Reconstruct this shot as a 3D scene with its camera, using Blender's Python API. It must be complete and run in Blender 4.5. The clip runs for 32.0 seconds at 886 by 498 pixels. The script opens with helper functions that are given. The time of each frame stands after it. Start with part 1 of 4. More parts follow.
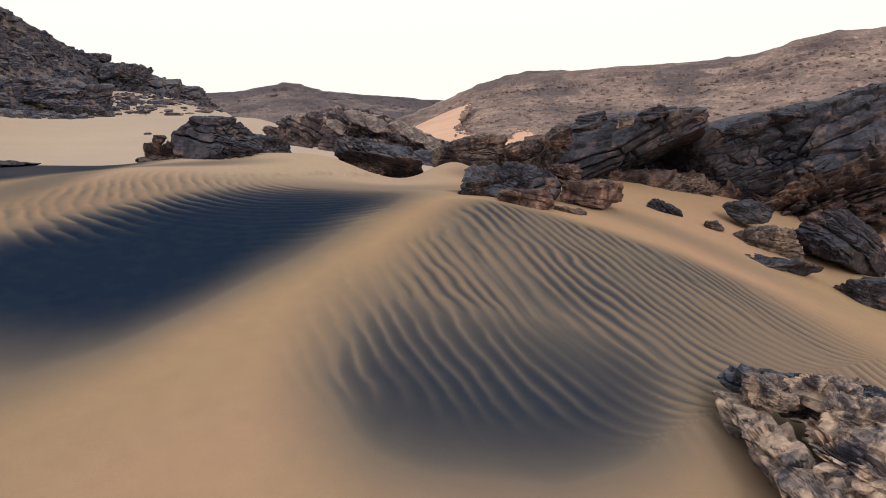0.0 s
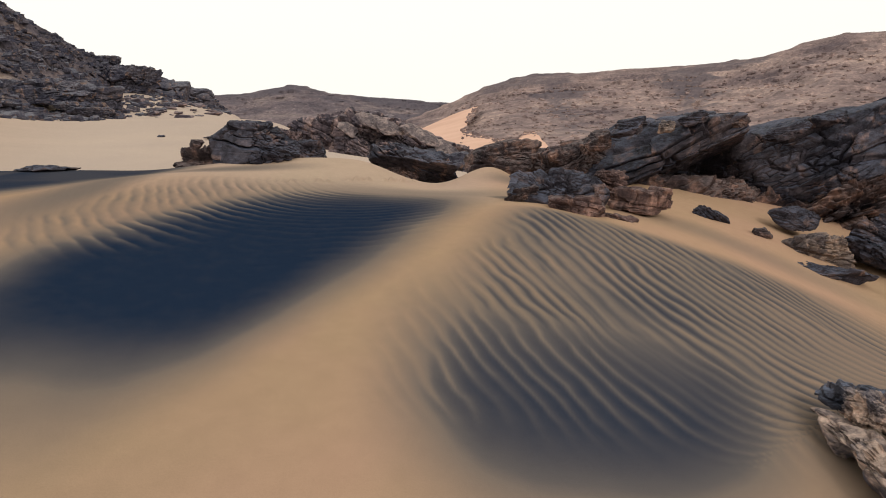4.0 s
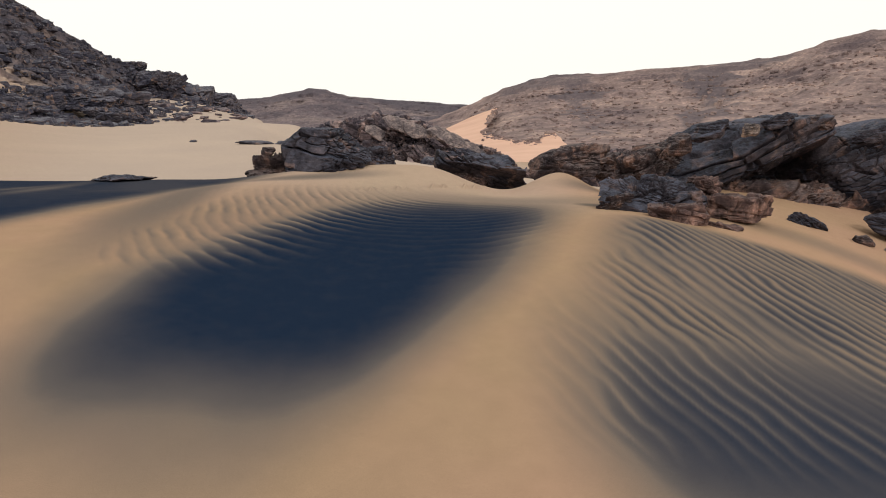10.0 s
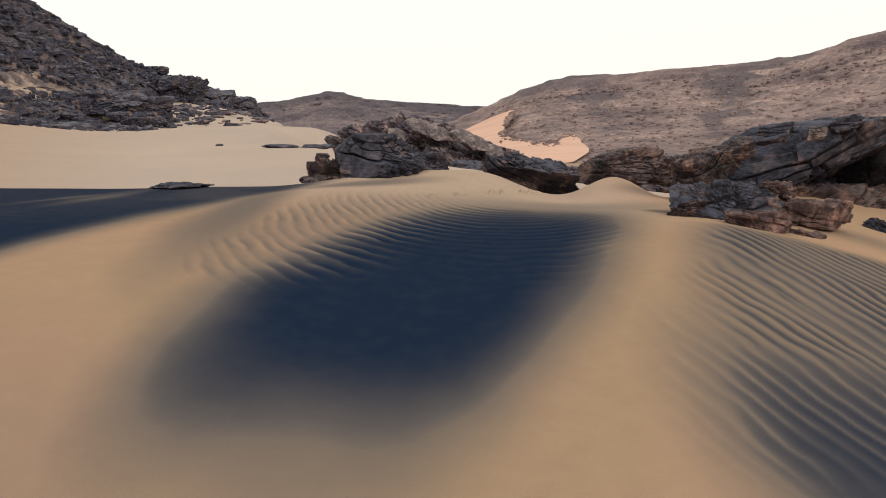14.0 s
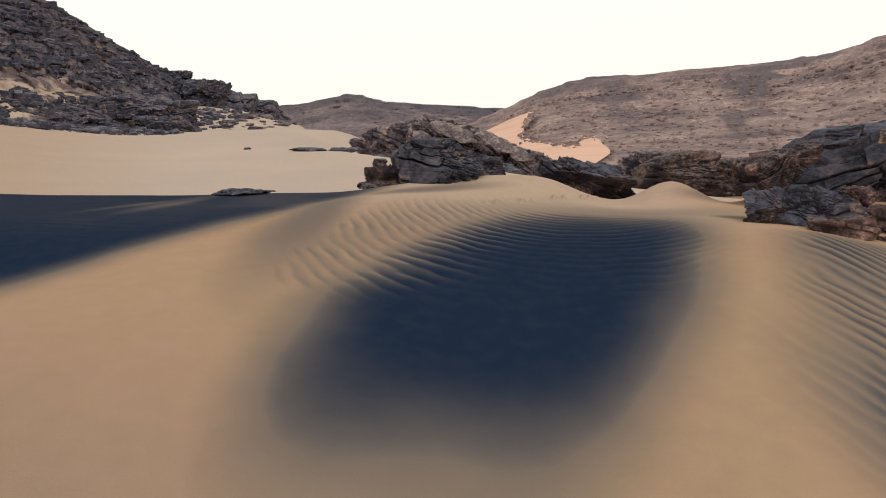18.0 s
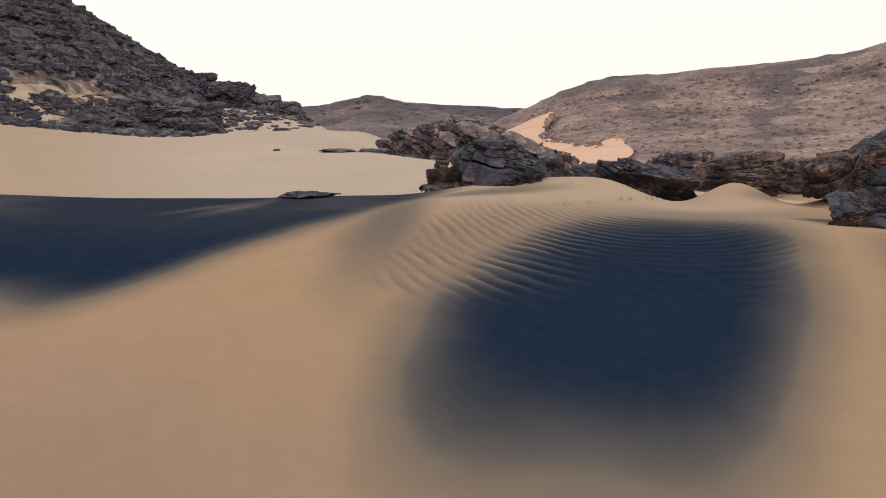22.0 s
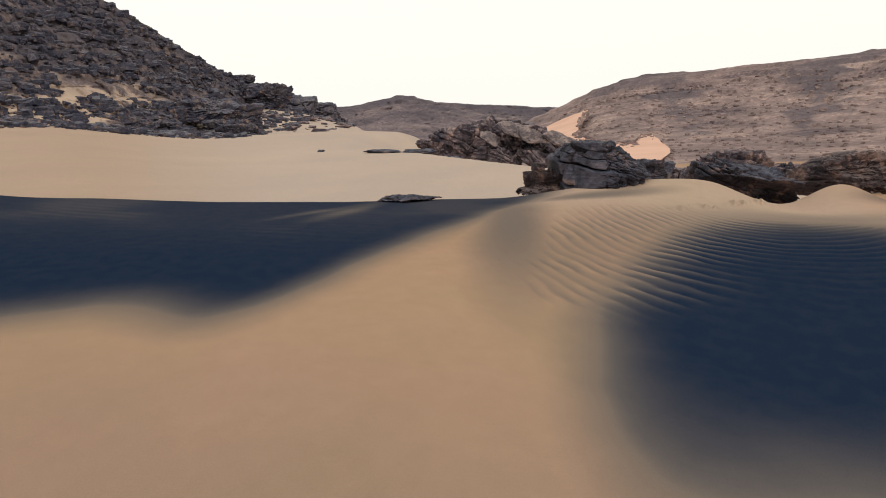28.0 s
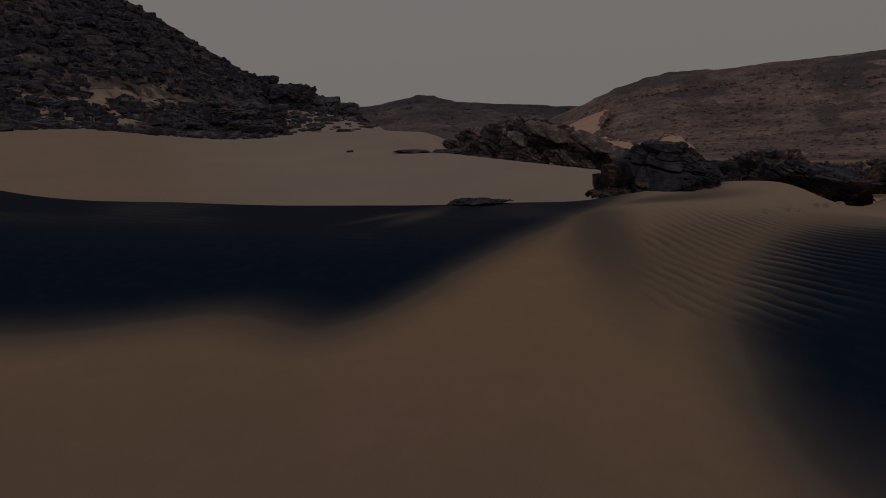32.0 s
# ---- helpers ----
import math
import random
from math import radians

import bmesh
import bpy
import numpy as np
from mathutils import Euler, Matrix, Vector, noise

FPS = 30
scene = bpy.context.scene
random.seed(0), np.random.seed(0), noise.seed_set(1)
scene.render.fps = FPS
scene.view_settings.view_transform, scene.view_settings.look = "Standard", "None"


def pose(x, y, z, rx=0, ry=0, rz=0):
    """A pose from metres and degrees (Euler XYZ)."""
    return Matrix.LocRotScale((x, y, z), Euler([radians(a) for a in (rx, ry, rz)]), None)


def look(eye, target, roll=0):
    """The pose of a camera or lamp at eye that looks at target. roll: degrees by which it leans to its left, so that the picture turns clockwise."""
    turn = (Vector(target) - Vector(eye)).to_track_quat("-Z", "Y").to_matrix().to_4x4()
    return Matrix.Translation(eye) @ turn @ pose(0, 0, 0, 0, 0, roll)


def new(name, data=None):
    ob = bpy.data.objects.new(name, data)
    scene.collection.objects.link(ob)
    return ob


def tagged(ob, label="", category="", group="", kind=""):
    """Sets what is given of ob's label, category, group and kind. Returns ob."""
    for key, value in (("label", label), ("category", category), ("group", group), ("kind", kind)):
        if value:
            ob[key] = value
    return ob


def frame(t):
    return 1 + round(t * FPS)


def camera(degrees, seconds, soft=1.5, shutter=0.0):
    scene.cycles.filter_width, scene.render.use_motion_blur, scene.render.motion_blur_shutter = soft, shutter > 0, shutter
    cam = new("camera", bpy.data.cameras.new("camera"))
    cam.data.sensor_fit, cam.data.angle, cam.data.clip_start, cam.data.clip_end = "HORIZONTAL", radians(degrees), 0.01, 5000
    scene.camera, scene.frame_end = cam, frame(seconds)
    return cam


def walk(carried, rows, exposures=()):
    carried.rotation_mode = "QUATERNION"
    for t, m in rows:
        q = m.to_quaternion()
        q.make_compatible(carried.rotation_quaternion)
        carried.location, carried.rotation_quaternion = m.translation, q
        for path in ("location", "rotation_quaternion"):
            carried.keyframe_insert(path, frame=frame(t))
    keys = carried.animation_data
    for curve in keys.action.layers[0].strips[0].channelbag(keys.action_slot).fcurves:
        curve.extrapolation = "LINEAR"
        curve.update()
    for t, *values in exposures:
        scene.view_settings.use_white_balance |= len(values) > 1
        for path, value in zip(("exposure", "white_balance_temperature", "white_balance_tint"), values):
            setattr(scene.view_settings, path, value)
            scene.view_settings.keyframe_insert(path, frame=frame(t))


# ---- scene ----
cam = camera(66.63, 32.0, soft=1.0)
PATH = [
    (0, look((0.0000, 0.0001, 1.5998), (0.0037, 9.7801, -0.4860), 0.013)),
    (2, look((-0.2063, 0.0541, 1.6109), (-0.2333, 9.8374, -0.4596), 0.130)),
    (4, look((-0.4210, 0.0849, 1.6289), (-0.4965, 9.8717, -0.4236), 0.093)),
    (6, look((-0.6493, 0.1343, 1.6436), (-0.7974, 9.9228, -0.3966), -0.042)),
    (8, look((-0.8874, 0.2050, 1.6558), (-1.1302, 9.9934, -0.3761), -0.230)),
    (10, look((-1.1300, 0.2840, 1.6690), (-1.4837, 10.0709, -0.3539), -0.440)),
    (12, look((-1.3733, 0.3562, 1.6860), (-1.8487, 10.1405, -0.3244), -0.648)),
    (14, look((-1.6170, 0.4123, 1.7064), (-2.2205, 10.1929, -0.2876), -0.843)),
    (16, look((-1.8631, 0.4511, 1.7277), (-2.5993, 10.2262, -0.2486), -1.020)),
    (18, look((-2.1146, 0.4777, 1.7463), (-2.9879, 10.2446, -0.2147), -1.179)),
    (20, look((-2.3734, 0.5000, 1.7596), (-3.3885, 10.2552, -0.1914), -1.325)),
    (22, look((-2.6389, 0.5248, 1.7679), (-3.8006, 10.2643, -0.1792), -1.464)),
    (24, look((-2.9076, 0.5539, 1.7749), (-4.2195, 10.2745, -0.1719), -1.602)),
    (26, look((-3.1744, 0.5844, 1.7865), (-4.6376, 10.2837, -0.1587), -1.742)),
    (28, look((-3.4368, 0.6116, 1.8075), (-5.0492, 10.2886, -0.1305), -1.887)),
    (30, look((-3.7024, 0.6383, 1.8345), (-5.4594, 10.2921, -0.0935), -2.031)),
    (32, look((-3.9999, 0.6916, 1.8452), (-5.8992, 10.3173, -0.0885), -2.167)),
]
EXPOSURES = [(0, 0.08, 6500, 10), (24.0, 0.04, 6480, 10), (29.0, 0.03, 6500, 10), (30.0, -0.42, 6500, 15), (30.5, -0.85, 6500, 16), (31.0, -1.4, 6500, 16), (32.0, -2.62, 6500, 18)]
SUN_ELEV, SUN_ROT, SUN = 38, 150, 0.7
SKY, HAZE = 1.0, (1.12, 1.09, 1.0, 1)
SAND_A, SAND_B, SAND_FAR = (0.318, 0.224, 0.14), (0.37, 0.235, 0.165), (0.425, 0.344, 0.29)
SAND_GREY = (0.126, 0.109, 0.1)
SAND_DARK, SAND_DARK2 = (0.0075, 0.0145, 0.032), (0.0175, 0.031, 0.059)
walk(cam, PATH, EXPOSURES)

# ---- daylight: hazy, nearly white sky with a weak, wide sun ----
world = bpy.data.worlds.new("hazy_sky")
scene.world = world
world.use_nodes = True
wn, wl = world.node_tree.nodes, world.node_tree.links
sky = wn.new("ShaderNodeTexSky")
sky.sky_type, sky.sun_disc = "NISHITA", False
sky.sun_elevation, sky.sun_rotation = radians(SUN_ELEV), radians(SUN_ROT)
sky.dust_density, sky.air_density = 6.0, 1.0
sky_gain = wn.new("ShaderNodeVectorMath")
sky_gain.operation = "SCALE"
sky_gain.inputs["Scale"].default_value = 0.1
wl.new(sky.outputs[0], sky_gain.inputs[0])
haze = wn.new("ShaderNodeMixRGB")
haze.inputs[0].default_value = 0.88
haze.inputs[2].default_value = HAZE
wl.new(sky_gain.outputs[0], haze.inputs[1])
wl.new(haze.outputs[0], wn["Background"].inputs[0])
wn["Background"].inputs[1].default_value = SKY
sun = new("sun", bpy.data.lights.new("sun", "SUN"))
sun.data.energy, sun.data.angle, sun.data.color = SUN, radians(14), (1.0, 0.9, 0.78)
sun.rotation_euler = (radians(90 - SUN_ELEV), 0, radians(180 - SUN_ROT))

# ---- noise on arrays of points ----


def lattice(i, j, k, seed):
    h = (i * 374761393 + j * 668265263 + k * 2147483647 + seed * 974634777) & 0xFFFFFFFF
    h = ((h ^ (h >> 13)) * 1274126177) & 0xFFFFFFFF
    h = ((h ^ (h >> 16)) * 2246822519) & 0xFFFFFFFF
    return ((h ^ (h >> 15)) & 0xFFFFFF) / float(0xFFFFFF)


def vnoise(p, seed=0):
    """Smooth value noise, 0 to 1."""
    q = np.floor(p).astype(np.int64)
    f = p - q
    f = f * f * f * (f * (f * 6 - 15) + 10)
    out = 0
    for a in (0, 1):
        for b in (0, 1):
            for c in (0, 1):
                w = (f[:, 0] if a else 1 - f[:, 0]) * (f[:, 1] if b else 1 - f[:, 1]) * (f[:, 2] if c else 1 - f[:, 2])
                out = out + w * lattice(q[:, 0] + a, q[:, 1] + b, q[:, 2] + c, seed)
    return out


def fbm(p, octaves=4, seed=0, gain=0.5):
    """Fractal noise, about -1 to 1."""
    out, amp, total = 0, 1.0, 0.0
    for o in range(octaves):
        out = out + amp * (2 * vnoise(p * 2.03**o + 17.3 * o, seed + o) - 1)
        total += amp
        amp *= gain
    return out / total


def cells(p, seed=0):
    """Worley noise: nearest and second nearest distance, and for the nearest cell its number, 0 to 1, and the way to it."""
    q = np.floor(p).astype(np.int64)
    f1, f2, idn, way = np.full(len(p), 9.0), np.full(len(p), 9.0), np.zeros(len(p)), np.zeros_like(p)
    for a in (-1, 0, 1):
        for b in (-1, 0, 1):
            for c in (-1, 0, 1):
                i, j, k = q[:, 0] + a, q[:, 1] + b, q[:, 2] + c
                x = np.stack([i + lattice(i, j, k, seed + 1), j + lattice(i, j, k, seed + 2), k + lattice(i, j, k, seed + 3)], 1) - p
                d = np.sqrt((x**2).sum(1))
                near = d < f1
                f2 = np.where(near, f1, np.minimum(f2, d))
                idn = np.where(near, lattice(i, j, k, seed + 4), idn)
                way[near] = x[near]
                f1 = np.where(near, d, f1)
    return f1, f2, idn, way


def smooth(a, b, x):
    t = np.clip((x - a) / (b - a), 0, 1)
    return t * t * (3 - 2 * t)


def pts(x, y, z=0.0):
    return np.stack([np.ravel(x), np.ravel(y), np.ravel(np.zeros_like(x) + z)], 1)


def mesh_of(name, verts, faces, material, soft=True, attributes=()):
    me = bpy.data.meshes.new(name)
    verts, faces = np.asarray(verts, np.float32), np.asarray(faces, np.int32)
    n = faces.shape[1]
    me.vertices.add(len(verts))
    me.vertices.foreach_set("co", verts.ravel())
    me.loops.add(faces.size)
    me.loops.foreach_set("vertex_index", faces.ravel())
    me.polygons.add(len(faces))
    me.polygons.foreach_set("loop_start", np.arange(0, faces.size, n, dtype=np.int32))
    me.polygons.foreach_set("use_smooth", np.full(len(faces), soft))
    me.update(calc_edges=True)
    me.validate()
    for key, values in attributes:
        at = me.attributes.new(key, "FLOAT", "POINT")
        at.data.foreach_set("value", np.asarray(values, np.float32).ravel())
    me.materials.append(material)
    return me


def grid_faces(nx, ny):
    i, j = np.meshgrid(np.arange(nx - 1), np.arange(ny - 1))
    a = (j * nx + i).ravel()
    return np.stack([a, a + 1, a + nx + 1, a + nx], 1)


# ---- materials ----


def material(name, rough=0.9):
    m = bpy.data.materials.new(name)
    m.use_nodes = True
    b = m.node_tree.nodes["Principled BSDF"]
    b.inputs["Roughness"].default_value = rough
    b.inputs["Specular IOR Level"].default_value = 0.25
    return m, m.node_tree.nodes, m.node_tree.links, b


def node_noise(n, l, where, scale, detail=6.0, rough=0.55, warp=0.0):
    t = n.new("ShaderNodeTexNoise")
    t.inputs["Scale"].default_value, t.inputs["Detail"].default_value = scale, detail
    t.inputs["Roughness"].default_value, t.inputs["Distortion"].default_value = rough, warp
    l.new(where, t.inputs["Vector"])
    return t.outputs["Fac"]


def ramp(n, l, fac, stops):
    r = n.new("ShaderNodeValToRGB")
    e = r.color_ramp.elements
    e[0].position, e[0].color = stops[0][0], (*stops[0][1], 1)
    e[1].position, e[1].color = stops[-1][0], (*stops[-1][1], 1)
    for at, col in stops[1:-1]:
        k = e.new(at)
        k.color = (*col, 1)
    l.new(fac, r.inputs[0])
    return r.outputs[0]


def mix(n, l, fac, a, b, mode="MIX"):
    m = n.new("ShaderNodeMixRGB")
    m.blend_type = mode
    for sock, v in zip(m.inputs, (fac, a, b)):
        if isinstance(v, (int, float)):
            sock.default_value = v
        elif isinstance(v, tuple):
            sock.default_value = (*v, 1)
        else:
            l.new(v, sock)
    return m.outputs[0]


def math_node(n, l, op, a, b=0.0, clamp=False):
    m = n.new("ShaderNodeMath")
    m.operation, m.use_clamp = op, clamp
    for sock, v in zip(m.inputs, (a, b)):
        if isinstance(v, (int, float)):
            sock.default_value = v
        else:
            l.new(v, sock)
    return m.outputs[0]


def bump(n, l, bsdf, height, strength, distance, under=None):
    b = n.new("ShaderNodeBump")
    b.inputs["Strength"].default_value, b.inputs["Distance"].default_value = strength, distance
    l.new(height, b.inputs["Height"])
    if under is not None:
        l.new(under, b.inputs["Normal"])
    l.new(b.outputs[0], bsdf.inputs["Normal"])
    return b.outputs[0]


def sand_material():
    """Pale quartz sand with a share of dense dark mineral grains and painted shade, and a redder, paler sand farther
    off.
    """
    m, n, l, b = material("sand", 0.95)
    where = n.new("ShaderNodeNewGeometry").outputs["Position"]
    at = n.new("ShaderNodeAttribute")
    at.attribute_name = "grains_and_shade"
    pale = n.new("ShaderNodeAttribute")
    pale.attribute_name = "pale"
    wide = node_noise(n, l, where, 0.55, 3.0)
    warm = ramp(n, l, wide, [(0.3, SAND_A), (0.7, SAND_B)])
    far = mix(n, l, pale.outputs["Fac"], warm, SAND_FAR)
    grain = node_noise(n, l, where, 260.0, 2.0)
    speck = ramp(n, l, grain, [(0.25, (0.86, 0.86, 0.86)), (0.75, (1.12, 1.12, 1.12))])
    mid = node_noise(n, l, where, 9.0, 5.0)
    patchy = ramp(n, l, mid, [(0.3, (0.96, 0.96, 0.96)), (0.7, (1.04, 1.04, 1.04))])
    broad = ramp(n, l, node_noise(n, l, where, 0.09, 4.0, 0.6, 0.5), [(0.3, (0.93, 0.935, 0.95)), (0.7, (1.06, 1.05, 1.03))])
    light = mix(n, l, 1.0, mix(n, l, 1.0, mix(n, l, 1.0, far, broad, "MULTIPLY"), speck, "MULTIPLY"), patchy, "MULTIPLY")
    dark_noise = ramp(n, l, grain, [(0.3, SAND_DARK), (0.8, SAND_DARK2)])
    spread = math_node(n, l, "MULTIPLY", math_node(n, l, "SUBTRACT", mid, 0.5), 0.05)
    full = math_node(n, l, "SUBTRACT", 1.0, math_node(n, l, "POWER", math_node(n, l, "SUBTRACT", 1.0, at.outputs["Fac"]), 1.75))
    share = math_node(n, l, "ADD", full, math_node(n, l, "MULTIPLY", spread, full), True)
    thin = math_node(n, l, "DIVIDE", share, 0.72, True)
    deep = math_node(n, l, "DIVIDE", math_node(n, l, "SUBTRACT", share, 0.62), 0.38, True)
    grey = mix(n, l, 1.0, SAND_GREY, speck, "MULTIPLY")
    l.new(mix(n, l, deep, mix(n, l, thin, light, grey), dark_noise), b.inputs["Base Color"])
    b.inputs["Specular IOR Level"].default_value = 0.0
    bump(n, l, b, grain, 0.25, 0.002)
    return m


def rock_material(name, varnish, body, rust, dust_sheen, scale=1.0, dust_sheen_amount=0.35, dip=30.0, rusty=0.58):
    """Weathered bedded sandstone: dark desert varnish over brown stone, rusty patches, fine joints, dusty tops with
    painted sky sheen.
    """
    m, n, l, b = material(name, 0.68)
    geo = n.new("ShaderNodeNewGeometry")
    where = n.new("ShaderNodeTexCoord").outputs["Object"]
    big = node_noise(n, l, where, 1.6 * scale, 5.0, 0.6, 0.4)
    fine = node_noise(n, l, where, 16 * scale, 8.0, 0.68)
    tiny = node_noise(n, l, where, 90 * scale, 4.0, 0.6)
    c = ramp(n, l, big, [(0.38, varnish), (0.52, tuple(0.6 * v + 0.4 * w for v, w in zip(varnish, body))), (0.66, body)])
    spot = node_noise(n, l, where, 3.7 * scale, 6.0, 0.6, 0.8)
    c = mix(n, l, ramp(n, l, spot, [(rusty, (0, 0, 0)), (rusty + 0.1, (1, 1, 1))]), c, rust)
    c = mix(n, l, 1.0, c, ramp(n, l, fine, [(0.3, (0.42, 0.42, 0.44)), (0.5, (0.95, 0.95, 0.95)), (0.7, (1.75, 1.68, 1.62))]), "MULTIPLY")
    # laminae and short joints that follow the bedding
    lay = n.new("ShaderNodeMapping")
    lay.inputs["Rotation"].default_value = (0, radians(dip), 0)
    lay.inputs["Scale"].default_value = (1.0 * scale, 1.0 * scale, 7.0 * scale)
    l.new(where, lay.inputs["Vector"])
    lamina = node_noise(n, l, lay.outputs[0], 2.2, 7.0, 0.62, 0.5)
    c = mix(n, l, 1.0, c, ramp(n, l, lamina, [(0.3, (0.5, 0.5, 0.54)), (0.5, (0.95, 0.95, 0.96)), (0.7, (1.5, 1.43, 1.38))]), "MULTIPLY")
    streak = node_noise(n, l, lay.outputs[0], 5.5, 3.0, 0.5, 0.8)
    gap = ramp(n, l, streak, [(0.3, (0, 0, 0)), (0.36, (1, 1, 1))])
    c = mix(n, l, 1.0, c, mix(n, l, gap, (0.22, 0.2, 0.2), (1.0, 1.0, 1.0)), "MULTIPLY")
    sep = n.new("ShaderNodeSeparateXYZ")
    l.new(geo.outputs["Normal"], sep.inputs[0])
    # upward faces take a dusty colour, which carries painted sky sheen on bluish rock
    up = math_node(n, l, "MULTIPLY", math_node(n, l, "SUBTRACT", sep.outputs["Z"], 0.35), 2.0, True)
    top_patches = math_node(n, l, "MULTIPLY", up, ramp(n, l, math_node(n, l, "ADD", math_node(n, l, "MULTIPLY", fine, 0.5), math_node(n, l, "MULTIPLY", big, 0.5)), [(0.42, (0, 0, 0)), (0.56, (1, 1, 1))]))
    c = mix(n, l, math_node(n, l, "MULTIPLY", top_patches, dust_sheen_amount), c, dust_sheen)
    l.new(c, b.inputs["Base Color"])
    b.inputs["Specular IOR Level"].default_value = 0.15
    first = n.new("ShaderNodeBump")
    first.inputs["Strength"].default_value, first.inputs["Distance"].default_value = 0.75, 0.035 / scale
    l.new(math_node(n, l, "ADD", math_node(n, l, "ADD", fine, lamina), math_node(n, l, "MULTIPLY", gap, 0.8)), first.inputs["Height"])
    bump(n, l, b, tiny, 0.6, 0.008 / scale, first.outputs[0])
    return m


def hill_material(name, dark, mid, light, scale, band, drift=None):
    """A far slope of scree and ledges: blotches, level bands and pale specks."""
    m, n, l, b = material(name, 0.95)
    where = n.new("ShaderNodeTexCoord").outputs["Object"]
    wide = node_noise(n, l, where, scale, 5.0, 0.6)
    stretch = n.new("ShaderNodeMapping")
    stretch.inputs["Scale"].default_value = (0.5, 0.5, band)
    l.new(where, stretch.inputs["Vector"])
    beds = node_noise(n, l, stretch.outputs[0], scale * 6, 5.0, 0.65, 0.6)
    fine = node_noise(n, l, where, scale * 22, 6.0, 0.7)
    c = ramp(n, l, wide, [(0.32, dark), (0.52, mid), (0.72, light)])
    c = mix(n, l, 1.0, c, ramp(n, l, beds, [(0.3, (0.68, 0.68, 0.7)), (0.7, (1.25, 1.22, 1.2))]), "MULTIPLY")
    c = mix(n, l, 1.0, c, ramp(n, l, fine, [(0.3, (0.68, 0.68, 0.7)), (0.72, (1.36, 1.34, 1.32))]), "MULTIPLY")
    crumbs = n.new("ShaderNodeTexVoronoi")
    crumbs.inputs["Scale"].default_value = scale * 30
    l.new(where, crumbs.inputs["Vector"])
    c = mix(n, l, 0.6, c, ramp(n, l, crumbs.outputs["Color"], [(0.1, (0.7, 0.69, 0.72)), (0.75, (1.1, 1.08, 1.06)), (0.95, (1.8, 1.7, 1.62))]), "MULTIPLY")
    stain = n.new("ShaderNodeAttribute")
    stain.attribute_name = "stain"
    c = mix(n, l, math_node(n, l, "MULTIPLY", stain.outputs["Fac"], 0.62), c, (0.075, 0.068, 0.085))
    if drift:
        lying = node_noise(n, l, where, scale * 1.1, 6.0, 0.65)
        low = n.new("ShaderNodeAttribute")
        low.attribute_name = "foot"
        c = mix(n, l, math_node(n, l, "MULTIPLY", low.outputs["Fac"], ramp(n, l, lying, [(0.49, (0, 0, 0)), (0.54, (1, 1, 1))])), c, drift)
    l.new(c, b.inputs["Base Color"])
    b.inputs["Specular IOR Level"].default_value = 0.05
    bump(n, l, b, fine, 0.8, 0.25 / scale * 0.05)
    return m


SAND = sand_material()
# last colour of dark_rock and crag_rock: bluish sky light painted on the tops
ROCK_DARK = rock_material("dark_rock", (0.019, 0.018, 0.027), (0.082, 0.067, 0.076), (0.155, 0.103, 0.092), (0.072, 0.092, 0.142), 1.0, 0.6, -17, 0.57)
ROCK_BROWN = rock_material("brown_rock", (0.036, 0.029, 0.035), (0.11, 0.076, 0.072), (0.16, 0.1, 0.084), (0.19, 0.16, 0.16), 1.0, 0.45, -12, 0.5)
ROCK_RUST = rock_material("rusty_rock", (0.055, 0.037, 0.039), (0.165, 0.1, 0.088), (0.25, 0.155, 0.13), (0.22, 0.165, 0.155), 1.0, 0.35, 8, 0.5)
ROCK_TAN = rock_material("tan_rock", (0.07, 0.07, 0.095), (0.3, 0.225, 0.19), (0.5, 0.37, 0.3), (0.44, 0.34, 0.28), 1.6, 0.5, 10, 0.47)
ROCK_BUFF = rock_material("buff_rock", (0.06, 0.05, 0.055), (0.17, 0.13, 0.112), (0.26, 0.19, 0.152), (0.25, 0.195, 0.168), 1.3, 0.5, -8, 0.5)
ROCK_CRUST = rock_material("crusted_rock", (0.03, 0.034, 0.05), (0.1, 0.09, 0.1), (0.3, 0.22, 0.18), (0.12, 0.15, 0.22), 1.6, 0.7, 10, 0.58)
ROCK_FAR = rock_material("crag_rock", (0.04, 0.042, 0.066), (0.1, 0.092, 0.11), (0.18, 0.125, 0.105), (0.155, 0.16, 0.19), 0.3, 0.6, -4, 0.56)
ROCK_MID = rock_material("slab_rock", (0.062, 0.055, 0.072), (0.165, 0.127, 0.138), (0.27, 0.197, 0.188), (0.28, 0.226, 0.222), 0.25, 0.5, 25, 0.52)
ROCK_PALE = rock_material("pale_slab_rock", (0.085, 0.07, 0.078), (0.19, 0.15, 0.145), (0.26, 0.2, 0.185), (0.24, 0.2, 0.195), 0.4, 0.5, 0, 0.52)
HILL = hill_material("scree_slope", (0.12, 0.095, 0.102), (0.255, 0.195, 0.183), (0.36, 0.278, 0.246), 0.02, 2.2)
HILL_FAR = hill_material("distant_slope", (0.084, 0.074, 0.088), (0.147, 0.122, 0.132), (0.21, 0.172, 0.168), 0.012, 2.2)
CRAG = hill_material("crag_slope", (0.05, 0.05, 0.07), (0.11, 0.097, 0.108), (0.19, 0.145, 0.13), 0.1, 2.0, (0.43, 0.33, 0.26))
m_red, n_red, l_red, b_red = material("red_sand", 0.95)
pos_red = n_red.new("ShaderNodeNewGeometry").outputs["Position"]
l_red.new(ramp(n_red, l_red, node_noise(n_red, l_red, pos_red, 0.06, 4.0), [(0.3, (0.55, 0.338, 0.25)), (0.7, (0.63, 0.4, 0.3))]), b_red.inputs["Base Color"])

